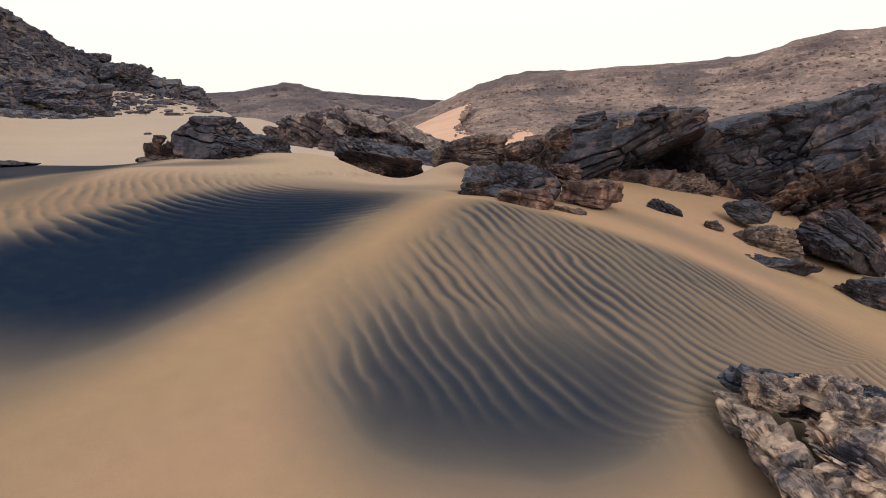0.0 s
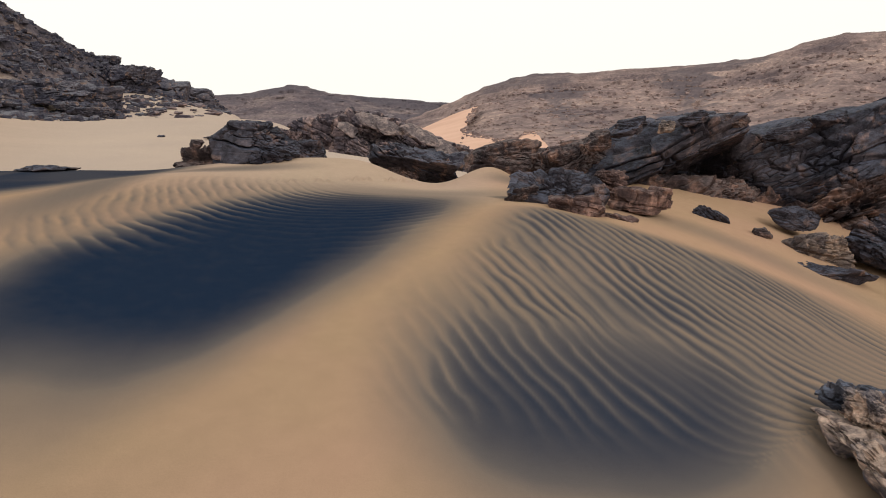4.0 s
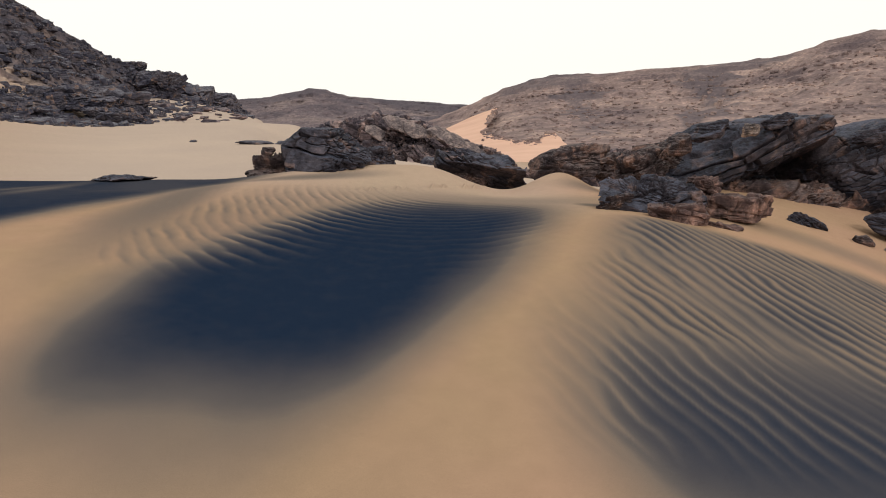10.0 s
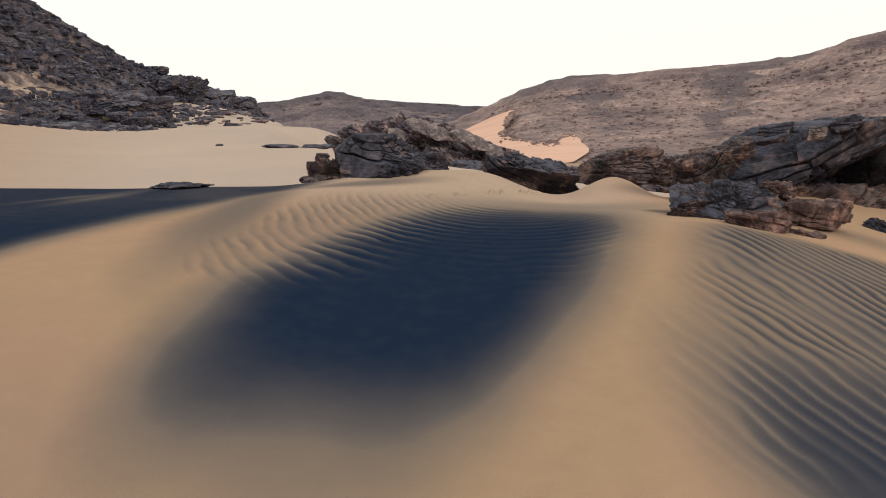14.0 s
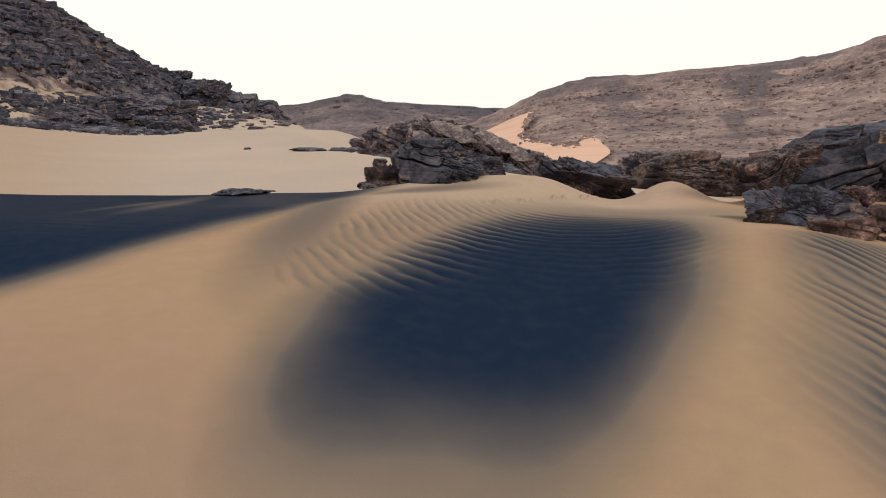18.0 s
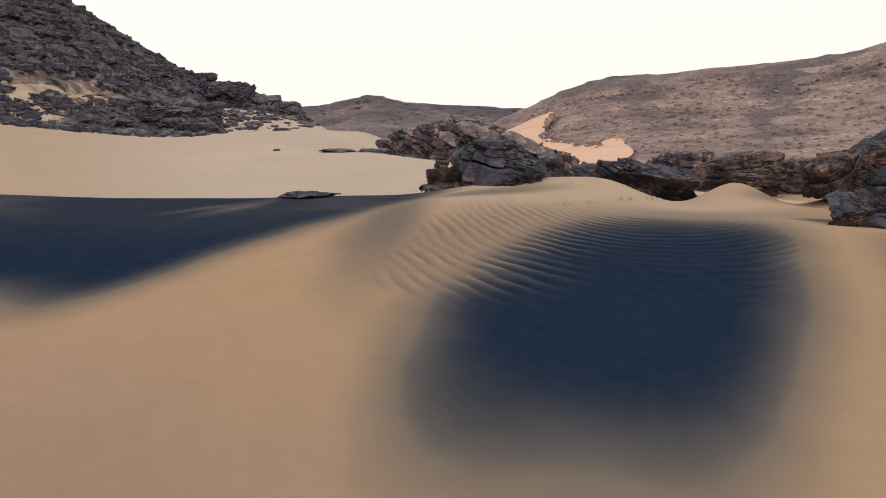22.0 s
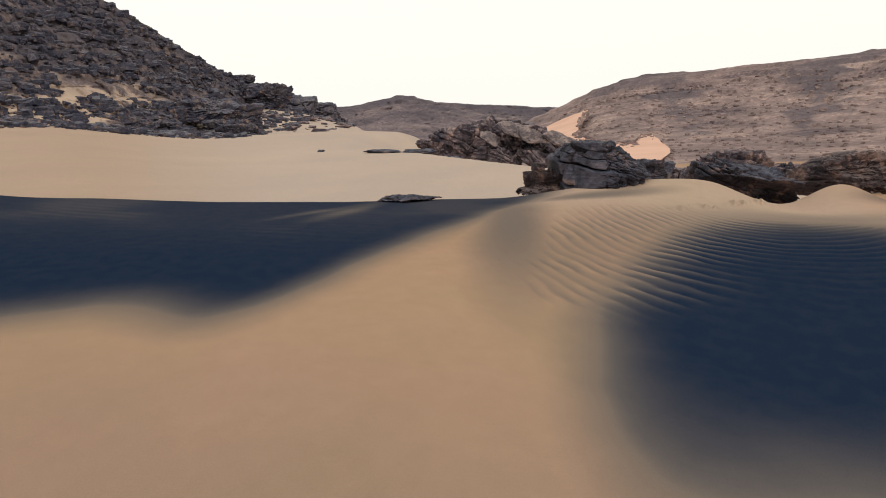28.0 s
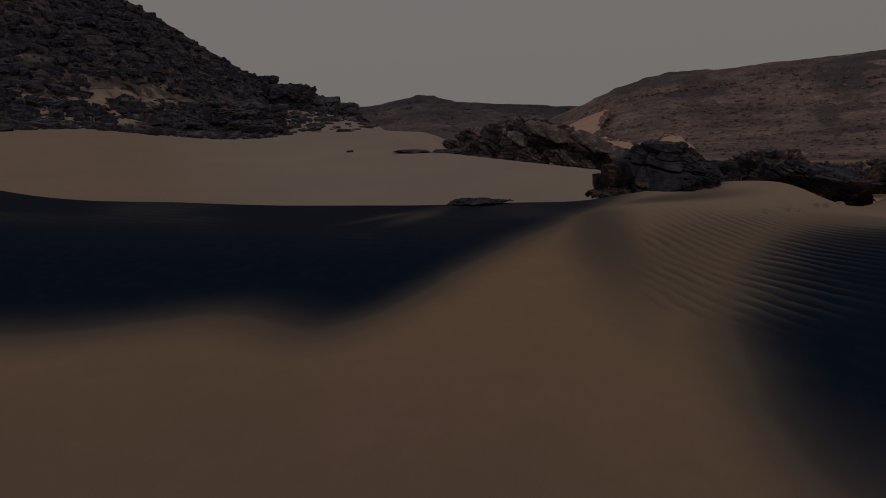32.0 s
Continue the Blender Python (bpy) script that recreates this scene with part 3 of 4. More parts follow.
def rock_shape(size, seed, detail=5, planes=13, dip=(0.25, 0.0), beds=0.12, blocks=0.35, rough=0.02, crisp=34, facet=0.5, cuts=(), crack=0.05, joints=0.85):
    """A broken, bedded rock: a flat-faced body, dipping beds that stand forward or back, each split into blocks by joints, some of them gaping."""
    rng = np.random.default_rng(seed)
    d, faces = ball(detail)
    size = np.array(size, float)
    n = rng.normal(size=(planes, 3))
    n[: planes // 2] *= (1, 1, 0.35)
    n = np.concatenate([n / np.linalg.norm(n, axis=1)[:, None], [[0, 0, 1], [0, 0, -1]]])
    k = np.concatenate([rng.uniform(0.66, 1.0, planes), [0.82, 0.8]])
    for *way, far in cuts:
        n, k = np.concatenate([n, [np.array(way) / np.linalg.norm(way)]]), np.append(k, far)
    r = (np.maximum((d @ n.T) / k, 1e-3) ** crisp).sum(1) ** (-1 / crisp)
    p = d * np.minimum(r, 1.25)[:, None] * size / 2
    mean = float(np.cbrt(size.prod()))
    out = d * (1 / size) * mean
    out /= np.linalg.norm(out, axis=1)[:, None]
    axis = np.array([dip[0], dip[1], 1.0])
    axis /= np.linalg.norm(axis)
    side = np.cross(axis, (0, 1, 0))
    side /= np.linalg.norm(side)
    along = np.cross(axis, side)
    off = rng.uniform(0, 50, 3)
    bend = np.stack([fbm(p / mean * 2.4 + off + s, 3, seed + 5) for s in (0, 9, 18)], 1)
    if beds:
        h = p @ axis / (beds * mean) + 0.55 * bend[:, 0]
        h = h + 0.3 * np.sin(1.7 * h + seed)
        layer = np.floor(h).astype(np.int64)
        edge_bed = np.minimum(h - layer, 1 - h + layer) * beds * mean
        stand = lattice(layer, layer * 0, layer * 0, seed)
    else:
        layer, edge_bed, stand = np.zeros(len(p), np.int64), np.full(len(p), 9.0), np.full(len(p), 0.5)
    # gaps stay shallow on the great slabs
    wide, crack = (0.014, crack * 1.1 / mean) if detail > 7 else (max(0.007, 0.011 * mean), crack)
    half = 0.5 * blocks * mean
    q = np.stack([p @ side / (2 * half) + 5 * stand, p @ along / (2 * half) + 9 * stand, layer * 2.7 + 0.5], 1) + 0.16 * bend
    if not beds:
        q[:, 2] = p @ axis / (1.4 * half) + 0.16 * bend[:, 2]
    f1, f2, idn, way = cells(q, seed)
    tilt = np.stack([lattice((idn * 9999).astype(np.int64), np.full(len(q), s), np.zeros(len(q), np.int64), seed) - 0.5 for s in (1, 2, 3)], 1)
    gape_bed = smooth(0.34, 0.46, vnoise(p / mean * 2.6 + off, seed + 9))
    gape_joint = smooth(0.42, 0.52, vnoise(p / mean * 3.1 + off + 30, seed + 10))
    gap = np.maximum(np.exp(-((edge_bed / wide) ** 2)) * gape_bed, joints * np.exp(-(((f2 - f1) * half / wide) ** 2)) * gape_joint)
    move = facet * (0.13 * (stand - 0.5) + 0.1 * (idn - 0.5) + 0.14 * (way * tilt).sum(1)) - crack * gap
    # smaller chips off the faces
    f1, f2, idn, way = cells(p / (blocks * 0.3 * mean) + 2.4 * (p @ axis / (blocks * 0.3 * mean))[:, None] * axis + off + 0.2 * bend, seed + 31)
    tilt = np.stack([lattice((idn * 9999).astype(np.int64), np.full(len(p), s), np.zeros(len(p), np.int64), seed + 4) - 0.5 for s in (1, 2, 3)], 1)
    patch = smooth(0.36, 0.56, vnoise(p / mean * 1.9 + off + 60, seed + 11))
    move = move + facet * patch * (0.06 * (idn - 0.5) + 0.07 * (way * tilt).sum(1)) - 0.3 * crack * patch * np.exp(-(((f2 - f1) * 0.15 * blocks * mean / (0.6 * wide)) ** 2))
    p = p + out * (move * mean)[:, None]
    p = p + out * (rough * mean * fbm(p / mean * 5 + off, 5, seed + 2, 0.6))[:, None]
    return p, faces


def chip_shape(seed, flat=0.6):
    """A sharp-edged broken block with few faces."""
    rng = np.random.default_rng(seed)
    corners = np.array([[a, b, c] for a in (-0.5, 0.5) for b in (-0.5, 0.5) for c in (-0.5, 0.5)]) * (1 + rng.uniform(-0.35, 0.1, (8, 3)))
    extra = rng.normal(size=(5, 3))
    extra *= 0.56 / np.linalg.norm(extra, axis=1)[:, None]
    bm = bmesh.new()
    for c in np.concatenate([corners, extra]) * (1.0, 0.78, flat):
        bm.verts.new(c)
    bmesh.ops.convex_hull(bm, input=bm.verts[:])
    bmesh.ops.delete(bm, geom=[v for v in bm.verts if not v.link_faces], context="VERTS")
    bmesh.ops.triangulate(bm, faces=bm.faces[:])
    bm.verts.index_update()
    out = np.array([v.co[:] for v in bm.verts]), np.array([[v.index for v in f.verts] for f in bm.faces])
    bm.free()
    return out


def settle(x, y, size, sink):
    """The height of a rock's middle when it is sunk into the sand by that share of its height."""
    return float(ground_z(np.array([x]), np.array([y]))[0]) + size[2] * (0.5 - sink)


def rock(name, x, y, size, turn, seed, mat, label, sink=0.25, tilt=(0, 0), z=None, group="", **shape):
    p, faces = rock_shape(size, seed, **shape)
    ob = new(name, mesh_of(name, p, faces, mat, False))
    ob.matrix_basis = pose(x, y, settle(x, y, size, sink) if z is None else z, tilt[0], tilt[1], turn)
    return tagged(ob, label, "rock", group)


def part_rock(name, parent, at, size, turn, seed, mat, tilt=(0, 0), label="", **shape):
    """A piece of a rock that is split off along the bedding."""
    p, faces = rock_shape(size, seed, **shape)
    ob = new(name, mesh_of(name, p, faces, mat, False))
    ob.parent = parent
    ob.matrix_parent_inverse = parent.matrix_basis.inverted()
    ob.matrix_basis = pose(*at, tilt[0], tilt[1], turn)
    return tagged(ob, label)


# the two great slabs and their neighbours on the right
great = rock("flat_rock", 2.62, 9.35, (2.5, 1.6, 1.3), 6, 4, ROCK_DARK, "great dark bedded sandstone slab with an undercut foot", 0.1, (8, -10), 1.0, detail=8, planes=5, dip=(-0.3, 0.12), beds=0.08, blocks=0.3, crisp=50, rough=0.014, facet=0.36, crack=0.1, joints=0.7, cuts=((0, -0.97, 0.25, 0.62), (0.35, -0.55, -0.75, 0.24), (0.95, -0.2, 0, 0.8), (-0.55, -0.2, 0.8, 0.5)))
part_rock("undercut_foot", great, (2.65, 9.3, 0.42), (1.9, 0.95, 0.75), 6, 6, ROCK_BROWN, label="dark brown rock under the overhang", detail=6, dip=(-0.5, 0), planes=9, facet=0.7)
huge = rock("flat_rock", 5.5, 9.5, (4.4, 2.2, 1.55), -4, 21, ROCK_DARK, "huge dark cracked sandstone slab with tilted beds", 0.1, (6, -16), 1.05, detail=8, planes=6, dip=(-0.22, 0.12), beds=0.085, blocks=0.3, crisp=50, rough=0.014, facet=0.34, crack=0.085, joints=0.7, cuts=((-0.05, -0.75, 0.6, 0.6), (0.2, -0.5, -0.85, 0.4), (-0.9, -0.2, 0.1, 0.86)))
part_rock("lower_bed", huge, (5.75, 9.35, 0.4), (3.9, 1.7, 1.3), -4, 23, ROCK_BROWN, (0, -14), "thin-bedded brown rock", detail=7, planes=8, dip=(-0.22, 0.1), beds=0.06, blocks=0.3, facet=0.9, crack=0.08)
rock("boulder", 0.72, 7.05, (0.86, 0.62, 0.42), -10, 9, ROCK_DARK, "dark grey fractured boulder half buried in sand", z=0.8, tilt=(12, 6), detail=6, planes=8, blocks=0.42, beds=0.22, facet=0.8, crack=0.09, cuts=((-0.5, -0.3, 0.8, 0.55), (0.2, -0.7, 0.7, 0.7)))
rock("stone", 0.33, 6.95, (0.42, 0.22, 0.2), -24, 17, ROCK_BROWN, "jagged brown stone against the dark boulder", z=0.74, tilt=(0, -26), detail=6, facet=1.0)
rock("boulder", 0.84, 6.46, (0.6, 0.42, 0.32), -8, 12, ROCK_RUST, "rounded rust-brown boulder on sand", z=0.69, detail=6, tilt=(0, -6))
rock("boulder", 1.55, 6.98, (0.78, 0.45, 0.32), 6, 15, ROCK_RUST, "rust-brown layered boulder on sand", z=0.7, detail=6, beds=0.16)
rock("stone", 1.24, 6.45, (0.4, 0.24, 0.14), -20, 18, ROCK_RUST, "small reddish stone slab on sand", z=0.58, detail=5, tilt=(0, 8))
rock("boulder", 1.32, 7.35, (0.36, 0.36, 0.34), 20, 19, ROCK_RUST, "pale brown upright stone among boulders", z=0.82, detail=6, facet=0.9)
rock("boulder", 0.42, 10.55, (1.3, 0.8, 0.55), 8, 24, ROCK_BROWN, "brown weathered boulder behind the sand crest", z=0.86, tilt=(0, -14), detail=6)
rock("boulder", 1.35, 9.6, (1.3, 0.9, 0.55), 12, 27, ROCK_BROWN, "broken brown rubble beside the great slab", z=0.92, tilt=(0, -12), detail=6, dip=(-0.4, 0), blocks=0.22)
rock("boulder", -0.86, 10.1, (1.25, 0.9, 0.66), -10, 31, ROCK_DARK, "dark brown undercut boulder behind the sand crest", z=0.78, detail=6, tilt=(0, 12), planes=8, facet=0.6, crack=0.09, cuts=((0.25, -0.7, -0.65, 0.35), (0, -0.3, 0.95, 0.7)))
# outcrop on the crest
crown = rock("rock_outcrop", -3.02, 8.8, (1.12, 0.85, 0.8), -4, 36, ROCK_DARK, "blocky dark grey outcrop with diagonal cracks on the dune crest", z=1.17, detail=7, planes=5, blocks=0.5, dip=(0.22, -0.15), beds=0.16, facet=0.32, crack=0.12, joints=0.4, rough=0.014, crisp=50, cuts=((-0.75, -0.2, 0.6, 0.72), (0.75, -0.2, 0.62, 0.74), (0, -0.8, 0.5, 0.7), (0, 0, 1, 0.72)))
part_rock("block", crown, (-2.6, 8.72, 1.04), (0.36, 0.5, 0.26), 10, 40, ROCK_DARK, (0, 18), "dark grey split block", detail=6, planes=8, blocks=0.4, dip=(0.3, 0.1), beds=0.3)
rock("boulder", 1.27, 11.2, (1.1, 0.7, 0.6), 14, 48, ROCK_BROWN, "brown weathered boulder behind the sand crest", z=0.72, detail=5, blocks=0.35)
rock("boulder", -1.3, 10.25, (0.7, 0.6, 0.5), 6, 45, ROCK_DARK, "dark broken rock behind the dune crest", z=0.84, tilt=(0, 10), detail=5, blocks=0.3)
rock("boulder", -1.1, 10.1, (0.7, 0.5, 0.6), -12, 46, ROCK_BROWN, "brown weathered boulder behind the sand crest", z=0.72, tilt=(0, 14), detail=5, blocks=0.35)
rock("rock_outcrop", -3.5, 8.68, (0.72, 0.5, 0.36), 10, 41, ROCK_BROWN, "brown crumbling rubble beside the dark outcrop", z=0.96, detail=6, blocks=0.25, facet=1.2, rough=0.05)
rock("stone", -3.6, 8.64, (0.17, 0.15, 0.16), 30, 43, ROCK_BROWN, "small brown stone perched on the outcrop", z=1.17, detail=4)
rock("rock_outcrop", -2.36, 9.25, (0.8, 0.55, 0.46), 0, 44, ROCK_DARK, "dark broken rock behind the dune crest", z=1.02, detail=5, blocks=0.28)
rock("flat_rock", -5.05, 7.75, (0.7, 0.4, 0.1), 4, 47, ROCK_DARK, "low flat dark slab on the dune crest", z=0.94, detail=5, beds=0.2)
rock("boulder", 3.3, 10.6, (1.5, 0.8, 1.5), 0, 141, ROCK_DARK, "dark rock in the cleft between the great slabs", z=0.85, detail=5)
rock("boulder", 5.2, 10.6, (3.6, 0.9, 2.0), -4, 142, ROCK_DARK, "dark rock behind the huge slab", z=0.5, detail=5)
# blocks split from the tops of the great slabs
for at, size, turn, seed, mat, owner in (
    ((1.95, 8.95, 1.4), (0.55, 0.4, 0.24), 10, 131, ROCK_DARK, great), ((2.35, 8.8, 1.4), (0.28, 0.25, 0.17), 30, 132, ROCK_BUFF, great),
    ((2.75, 8.95, 1.5), (0.5, 0.4, 0.2), -5, 133, ROCK_DARK, great), ((1.55, 8.95, 1.2), (0.45, 0.4, 0.3), 25, 134, ROCK_BROWN, great),
    ((3.3, 9.1, 1.46), (0.4, 0.35, 0.28), 0, 135, ROCK_BROWN, huge), ((4.1, 9.2, 1.34), (0.6, 0.4, 0.22), 12, 136, ROCK_DARK, huge), ((4.6, 9.2, 1.48), (0.5, 0.4, 0.2), -8, 137, ROCK_DARK, huge),
):
    part_rock("block", owner, at, size, turn, seed, mat, (0, -14), "loose split block on top", detail=5, blocks=0.5, facet=0.4, rough=0.02)
# stones on the right-hand sand
rock("stone", 2.44, 7.5, (0.42, 0.2, 0.34), -20, 51, ROCK_DARK, "dark pointed stone on sand", z=0.42, tilt=(0, 30), detail=5)
rock("stone", 2.95, 7.25, (0.24, 0.16, 0.14), 10, 52, ROCK_BROWN, "small brown stone on sand", z=0.31, detail=4)
rock("boulder", 3.6, 7.8, (0.55, 0.4, 0.28), -5, 53, ROCK_DARK, "grey-brown boulder on sand", z=0.38, detail=5)
rock("boulder", 3.5, 7.2, (0.98, 0.55, 0.5), 5, 54, ROCK_BUFF, "tan layered boulder on sand", z=0.1, detail=6, beds=0.14)
rock("boulder", 4.5, 7.35, (1.25, 0.8, 0.72), 15, 55, ROCK_DARK, "large dark grey boulder sloping down into sand", z=0.1, tilt=(0, 22), detail=6, planes=8, facet=0.4, cuts=((0.3, -0.6, 0.75, 0.6),))
rock("flat_rock", 3.16, 6.62, (1.05, 0.5, 0.2), -8, 56, ROCK_DARK, "low dark slab in sand", z=0.04, detail=5)
rock("boulder", 4.1, 6.3, (0.6, 0.5, 0.42), 0, 57, ROCK_DARK, "dark boulder in sand", z=-0.2, detail=5)
near = rock("boulder", 2.02, 2.58, (1.2, 1.5, 0.46), -6, 61, ROCK_TAN, "pale pitted sandstone boulder with dark crust", z=0.12, detail=7, tilt=(-3, 12), planes=9, blocks=0.24, rough=0.05, beds=0.25, dip=(0.5, 0.2), facet=1.2, crack=0.09, cuts=((-0.8, 0.45, 0.3, 0.74), (-0.1, 1, 0.3, 0.8)))
part_rock("rock_layer", near, (1.46, 2.42, 0.1), (0.22, 1.2, 0.2), 3, 62, ROCK_TAN, (6, -14), "pale split layer with dark crust", detail=6, blocks=0.4, beds=0.25, rough=0.05, facet=1.0, crack=0.08, dip=(0.8, 0.0))
part_rock("rock_layer", near, (1.84, 2.2, 0.2), (0.24, 0.9, 0.18), 12, 65, ROCK_TAN, (4, -10), "pale split layer with dark crust", detail=6, blocks=0.4, beds=0.25, rough=0.05, facet=1.0, crack=0.08, dip=(0.8, 0.0))
for at, size, turn, seed, tilt in (((1.72, 3.14, 0.2), (0.54, 0.26, 0.13), -14, 63, 8), ((2.08, 2.98, 0.17), (0.46, 0.34, 0.16), -22, 66, 14), ((2.32, 2.74, 0.12), (0.5, 0.4, 0.18), -38, 67, 16), ((2.3, 2.4, 0.2), (0.34, 0.26, 0.14), 10, 64, 8)):
    part_rock("dark_crust", near, at, size, turn, seed, ROCK_CRUST, (0, tilt), "blue-black broken crust", detail=6, planes=11, blocks=0.4, beds=0.3, rough=0.05, facet=1.0, crack=0.08)
for at, size, turn, seed in (((1.58, 3.0, 0.27), (0.26, 0.2, 0.16), 20, 68), ((1.8, 2.92, 0.31), (0.3, 0.26, 0.16), -10, 69), ((1.76, 2.66, 0.3), (0.36, 0.28, 0.17), 24, 70), ((2.04, 2.72, 0.24), (0.32, 0.26, 0.18), 0, 171), ((2.03, 2.4, 0.26), (0.4, 0.32, 0.18), 35, 172), ((1.53, 3.1, 0.22), (0.15, 0.22, 0.18), 0, 174), ((1.88, 2.78, 0.24), (0.3, 0.3, 0.2), 50, 175)):
    part_rock("knob", near, at, size, turn, seed, ROCK_TAN, (0, 8), "pale pitted knob", detail=6, planes=11, blocks=0.4, beds=0.3, rough=0.06, facet=1.1, crack=0.08)

# ---- outcrops farther off ----
for x, y, z, size, turn, seed, tilt in (
    (-10, 56, -0.6, (5.4, 4, 3.6), 10, 71, 0), (-6.8, 57, -0.4, (6.0, 4, 3.8), -20, 72, 8), (-3.6, 56.5, -1.2, (5.4, 3, 2.8), 15, 73, 16),
    (-0.6, 56, -2.3, (5.0, 3, 2.6), 20, 74, 18), (-13, 55, -0.7, (2.8, 2.4, 1.6), 0, 75, 0), (-7.8, 53.5, -1.6, (3.4, 2.4, 2.2), 25, 76, 0),
    (-4.6, 54, -1.8, (3.8, 2.0, 1.6), 5, 77, 20),
):
    rock("rock_outcrop", x, y, size, turn, seed, ROCK_MID, "grey-brown outcrop of tilted slabs on the far sand", z=z, tilt=(0, tilt), group="far outcrop", detail=6, planes=8, dip=(0.5, 0.1), beds=0.14, blocks=0.3, facet=0.95, crack=0.1)
for x, y, z, size, turn, seed in ((-6.4, 53.6, 0.5, (2.3, 1.6, 0.5), 10, 176), (-4.9, 53.2, 0.1, (2.0, 1.5, 0.45), -12, 177), (-3.2, 53, -0.2, (2.2, 1.4, 0.4), 6, 178), (-2.0, 53, -0.8, (2.4, 1.5, 0.5), 14, 179), (-0.6, 53, -1.5, (2.2, 1.4, 0.4), -6, 180), (-8.2, 52.6, 0.0, (1.6, 1.4, 0.4), 20, 181)):
    rock("flat_rock", x, y, size, turn, seed, ROCK_PALE, "pale brown tilted slab on the far outcrop", z=z, tilt=(38, 24), group="pale slabs", detail=4, planes=9, beds=0, blocks=0.7, facet=0.4)
for x, y, z, size, turn, seed in ((7.6, 44.5, -2.3, (4.8, 3.5, 3.4), 5, 81), (4.2, 43, -2.6, (2.6, 2.2, 2.2), 0, 82), (10.8, 44, -2.9, (4.0, 3, 2.4), -15, 83), (1.8, 46, -3.2, (3.6, 3, 2.0), 20, 84), (15, 46, -3, (5, 3, 2.4), 8, 85)):
    rock("rock_outcrop", x, y, size, turn, seed, ROCK_MID, "brown weathered outcrop in the valley", z=z, group="valley outcrops", detail=6, planes=8, beds=0.16, blocks=0.35, facet=1.2, crack=0.1)
for x, y, size, turn, seed in ((-12.8, 37.6, (1.9, 0.9, 0.3), 0, 91), (-10.7, 37.4, (2.2, 1, 0.34), 5, 92), (-8.9, 36.6, (2.0, 1, 0.6), -6, 93), (-17.2, 39.8, (0.5, 0.4, 0.2), 0, 94), (-7.2, 35.5, (1.5, 1, 0.5), 12, 95), (-2.2, 26, (1.6, 1.2, 0.9), 12, 96), (-0.4, 22, (1.5, 1.2, 0.9), 30, 97)):
    rock("flat_rock", x, y, size, turn, seed, ROCK_FAR, "low grey slab lying in pale sand", 0.3, group="slabs on the far sand", detail=4)

LEDGE, FALLEN = "broad dark layered ledge at the foot of the crag", "dark slab fallen on sand below the crag"
CRAG_LEDGES = (
    ("cliff_rock", -48.7, 83, 3.4, (8.5, 5, 3.4), 22, 111, LEDGE), ("cliff_rock", -54.2, 80, 3.0, (7.5, 5, 3.2), 30, 112, LEDGE),
    ("cliff_rock", -44, 86.5, 2.6, (6, 4, 3.4), 18, 113, LEDGE), ("cliff_rock", -55.4, 140, 3.4, (11, 6, 4.4), 20, 114, "dark rock ridge on the crag's skyline"),
    ("boulder", -59.9, 121.5, 9.4, (3.6, 3.0, 2.2), 10, 115, "dark boulder perched on the crag's skyline"),
    ("cliff_rock", -54, 115.5, 6, (9, 5, 5), 24, 116, "steep dark rock face on the crag"), ("cliff_rock", -52, 127, 4.3, (9, 5, 5), 20, 117, "steep dark rock face on the crag"),
    ("flat_rock", -40.2, 76, 1.2, (4.2, 2.4, 1.0), 10, 118, FALLEN), ("flat_rock", -43, 77, 1.7, (3.4, 2.2, 1.1), -12, 119, FALLEN),
    ("flat_rock", -55, 69, 2.6, (6.5, 3, 1.3), 32, 120, FALLEN), ("flat_rock", -59, 67, 3.2, (6, 3, 1.8), 36, 121, FALLEN),
    ("flat_rock", -51.6, 71, 2.3, (3.8, 2, 0.9), 25, 122, FALLEN), ("boulder", -47.8, 74.5, 2.1, (1.6, 1.3, 0.9), 0, 123, "dark boulder on sand below the crag"),
    ("flat_rock", -41.5, 79, 1.6, (3.0, 2.0, 1.2), 30, 124, FALLEN), ("flat_rock", -38.8, 77, 1.0, (2.6, 1.4, 0.6), -8, 125, FALLEN),
)
# ---- ledges and boulders of the crag ----
for name, x, y, z, size, turn, seed, label in CRAG_LEDGES:
    rock(name, x, y, size, turn, seed, ROCK_FAR, label, z=z, group="ledges of the crag", detail=5, planes=6, beds=0.26, blocks=0.42, facet=0.85, crack=0.12, dip=(0.05, 0))

# ---- loose blocks on the crag and at its foot ----

SHAPES = []
for s in range(10):
    p, faces = chip_shape(200 + s)
    SHAPES.append(mesh_of("block", p, faces, ROCK_FAR, False))
FLATS = [mesh_of("stone", *chip_shape(400 + s, 0.32), ROCK_MID, False) for s in range(8)]
rng = np.random.default_rng(5)
CB, CX, CY, CZ = crag_grid
rows, cols = 170, CB.shape[1]


def crag_spot(low):
    i, j = int(rows * (rng.uniform(0.12, 0.99) if not low else rng.uniform(0.12, 0.4))), int(rng.integers(cols * 0.18, cols - 2))
    # stones lie in clumps, with bare sand between them near the foot
    bare = vnoise(np.array([[CX[i, j] / 6, CY[i, j] / 6, CZ[i, j] / 3]]), 91)[0]
    if i < 0.45 * rows and bare < 0.37:
        return crag_spot(low)
    return CX[i, j], CY[i, j], CZ[i, j], CB[i, j]


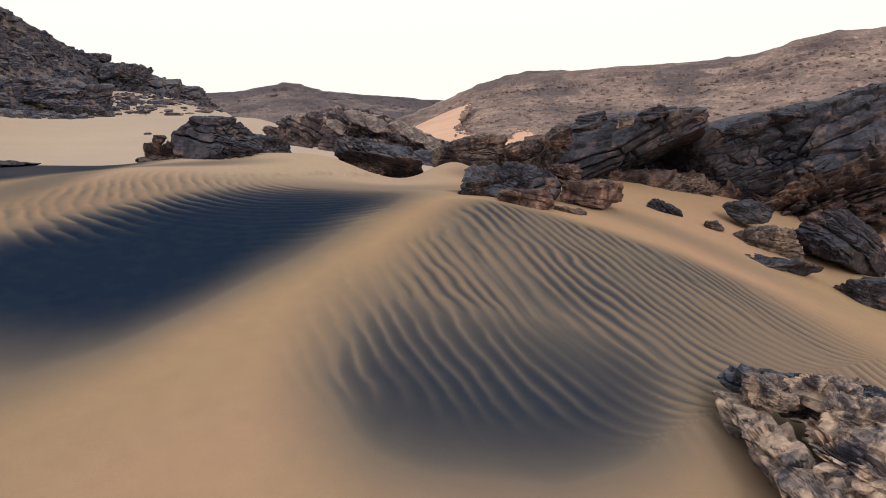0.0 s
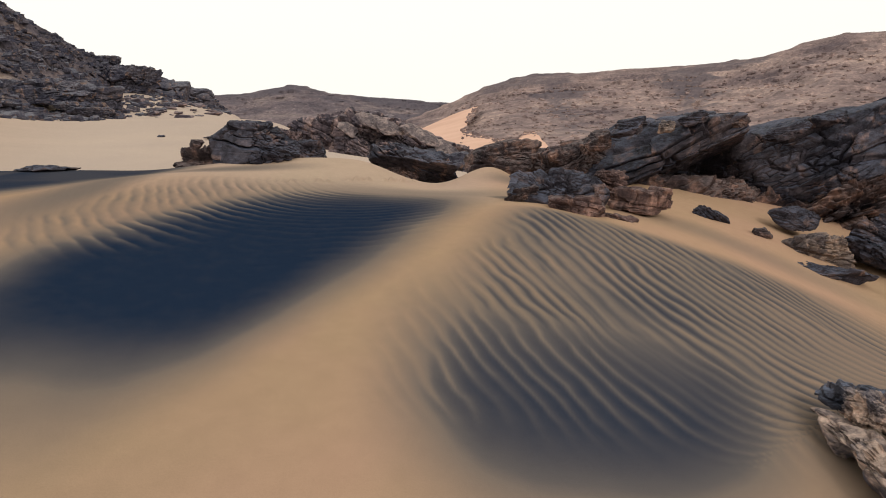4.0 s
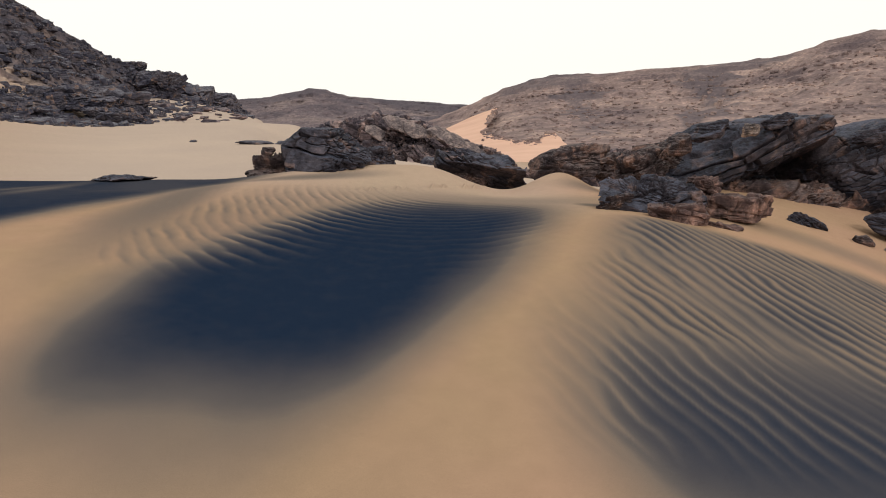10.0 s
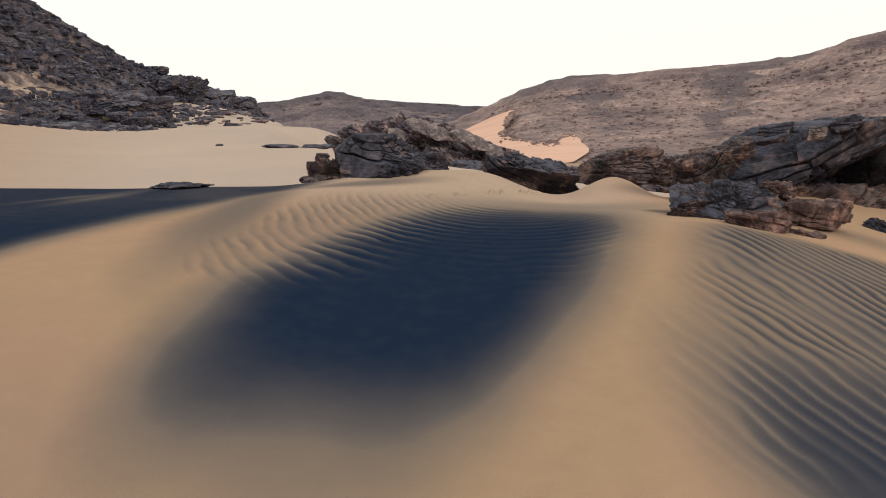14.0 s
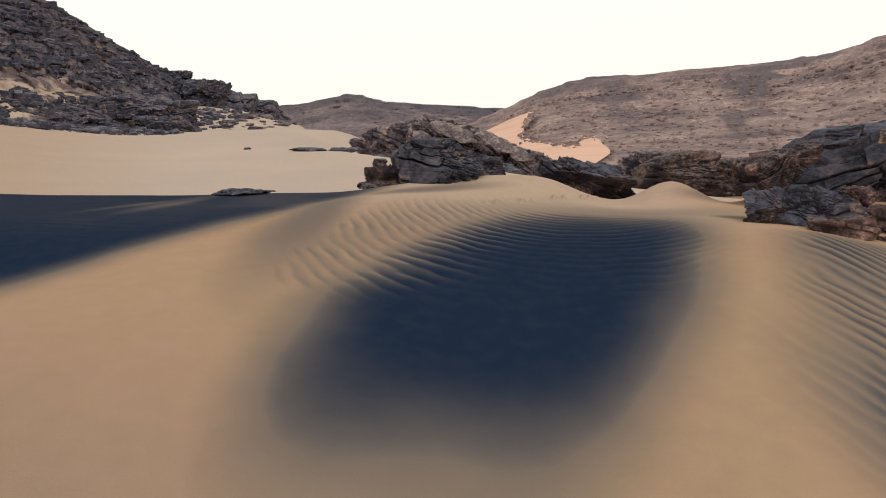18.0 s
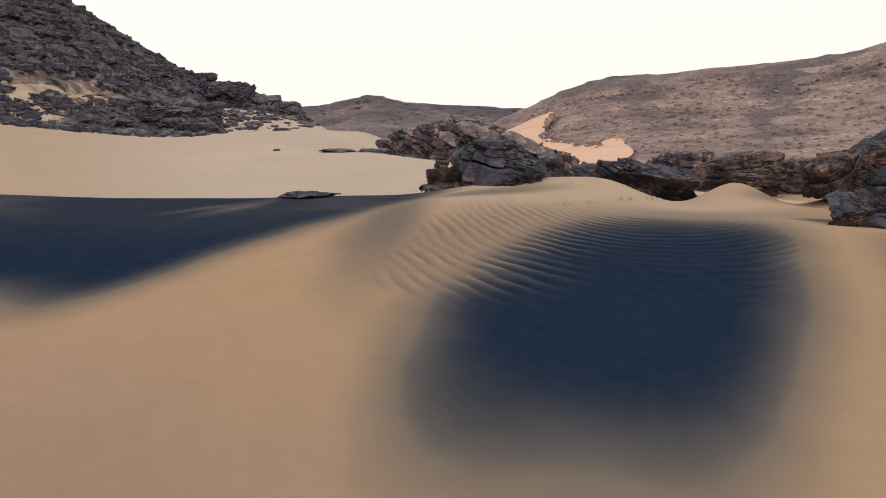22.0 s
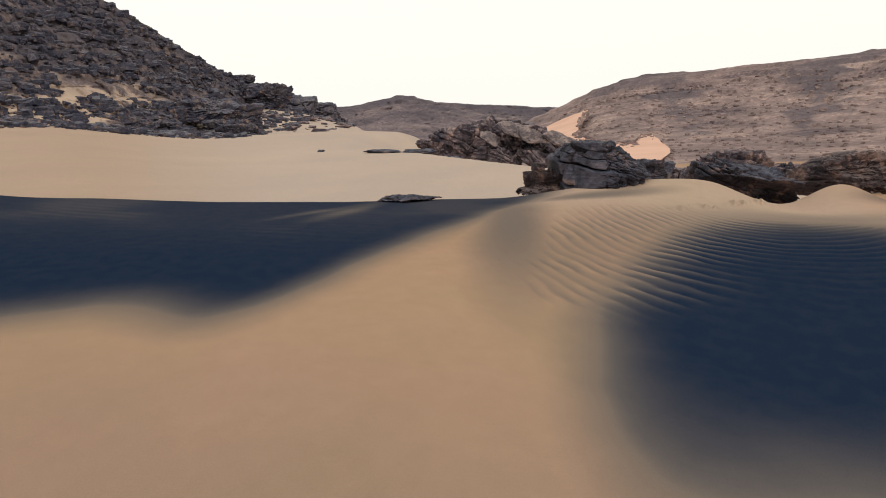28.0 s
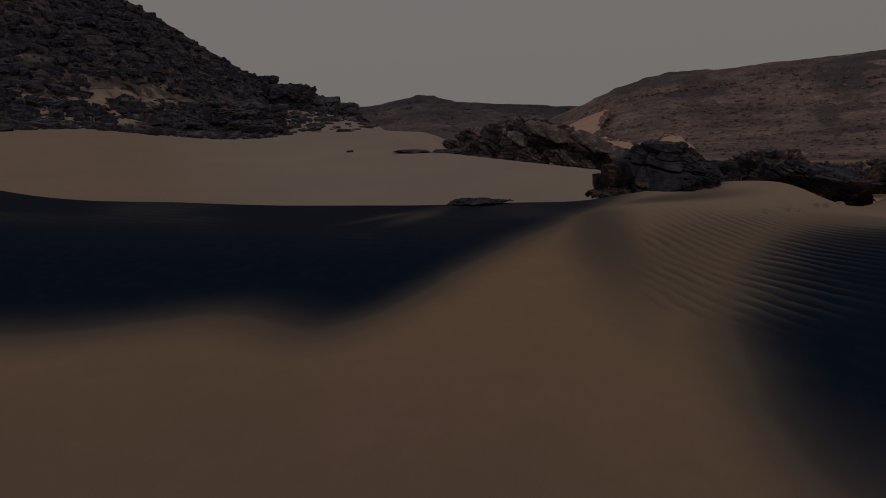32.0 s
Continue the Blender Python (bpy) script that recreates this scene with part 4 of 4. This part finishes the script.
for k in range(280):
    x, y, z, b = crag_spot(k % 3 == 0)
    if k % 9 == 0:
        i, j = rows - 1 - int(rng.integers(0, 6)), int(rng.integers(cols * 0.45, cols - 30))
        x, y, z = CX[i, j], CY[i, j], CZ[i, j] - 0.3
    s = float(rng.uniform(0.6, 1.3) * (1.5 if rng.random() < 0.12 else 1))
    ob = new("crag_block", SHAPES[k % 10])
    ob.matrix_basis = pose(x, y, z + 0.1 * s, rng.uniform(-20, 20), rng.uniform(-18, 18), rng.uniform(0, 360)) @ Matrix.Diagonal((s * 1.5, s * 1.1, s * 1.05, 1))
    tagged(ob, "dark grey angular block on the crag", "rock", "blocks on the crag")

# flat stones strewn on the sand between the crag and the plain
reach = np.linspace(70, 150, 161)
for k in range(170):
    bearing = radians(rng.uniform(-30, -17.2) if k < 125 else rng.uniform(-50, -30))
    up = rng.uniform(-0.016, 0.02) if k < 125 else rng.uniform(-0.012, 0.004)
    gx_, gy_ = EYE[0] + reach * math.sin(bearing), EYE[1] + reach * math.cos(bearing)
    seen = (ground_z(gx_, gy_) - EYE[2]) / reach
    if seen.max() < up:
        continue
    r = float(reach[int(np.argmax(seen >= up))])
    x, y = EYE[0] + r * math.sin(bearing), EYE[1] + r * math.cos(bearing)
    s = float(rng.uniform(0.25, 1.0) * (1.8 if rng.random() < 0.2 else 1)) * r / 90
    ob = new("stone", FLATS[k % 8])
    ob.matrix_basis = pose(x, y, float(ground_z(np.array([x]), np.array([y]))[0]) + 0.1 * s, rng.uniform(-14, 14), rng.uniform(-14, 14), rng.uniform(0, 180)) @ Matrix.Diagonal((s * 1.5, s * 1.1, s * 0.95, 1))
    tagged(ob, "flat dark stone lying on sand below the crag", "rock", "stones below the crag")

# the smaller rubble, too much to count
base = [chip_shape(300 + s, 0.45 + 0.04 * s) for s in range(9)]
allv, allf, count = [], [], 0
for k in range(9000):
    x, y, z, b = crag_spot(False)
    s = float(0.3 + 1.0 * rng.random() ** 2.5)
    if k % 6 == 0:
        # fallen stones on the sand at the foot
        bearing = radians(rng.uniform(-52, -17))
        r = np.interp(math.degrees(bearing), crag_b, crag_r0) * rng.uniform(0.78, 1.12)
        x, y = EYE[0] + r * math.sin(bearing), EYE[1] + r * math.cos(bearing)
        z, s = float(ground_z(np.array([x]), np.array([y]))[0]), s * 0.9
    v, f = base[k % 9]
    turn = np.array(pose(0, 0, 0, rng.uniform(-16, 16), rng.uniform(-16, 16), rng.uniform(0, 360)).to_3x3())
    allv.append((v * s * np.array([1.4, 1.0, 0.9])) @ turn.T + (x, y, z + 0.08 * s))
    allf.append(f + count)
    count += len(v)
tagged(new("rubble", mesh_of("rubble", np.concatenate(allv), np.concatenate(allf), ROCK_FAR, False)), "grey angular rubble covering the crag and its foot", "rubble", kind="stuff")

# scree on the lower part of the long hill
HB, HX, HY, HZ = hill_grid
allv, allf, count = [], [], 0
for k in range(2200):
    i, j = int(159 * rng.uniform(0.02, 0.9) ** 1.1), int(rng.integers(60, 470))
    s = float(rng.uniform(0.35, 1.0)) * (0.4 + i / 50)
    v, f = base[k % 9]
    turn = np.array(pose(0, 0, 0, rng.uniform(-16, 16), rng.uniform(-16, 16), rng.uniform(0, 360)).to_3x3())
    allv.append((v * s * np.array([1.3, 1.1, 0.9])) @ turn.T + (HX[i, j], HY[i, j], HZ[i, j] + 0.1 * s))
    allf.append(f + count)
    count += len(v)
# and fallen onto the edges of the red drift
for k in range(280):
    if k % 4:
        b = float(rng.uniform(1.3, 7.6))
        e = float(np.interp(b, *FOOT_EDGE)) - 0.003 * abs(rng.normal()) + 0.001
    else:
        b = float(rng.uniform(1.4, 2.6))
        e = float(np.interp(b, *WEDGE_EDGE)) + 0.0025 * abs(rng.normal()) - 0.001
    r = (75 + 525 * (e + 0.09) / (np.interp(b, hill_b, hill_top) + 0.09)) * 0.88
    s = float(0.5 + 2.2 * rng.random() ** 2) * r / 350
    v, f = base[k % 9]
    turn = np.array(pose(0, 0, 0, rng.uniform(-16, 16), rng.uniform(-16, 16), rng.uniform(0, 360)).to_3x3())
    allv.append((v * s * np.array([1.3, 1.1, 0.9])) @ turn.T + (EYE[0] + r * math.sin(radians(b)), EYE[1] + r * math.cos(radians(b)), EYE[2] + e * r))
    allf.append(f + count)
    count += len(v)
tagged(new("scree", mesh_of("scree", np.concatenate(allv), np.concatenate(allf), HILL, False)), "brown scree strewn over the foot of the hill", "scree", kind="stuff")
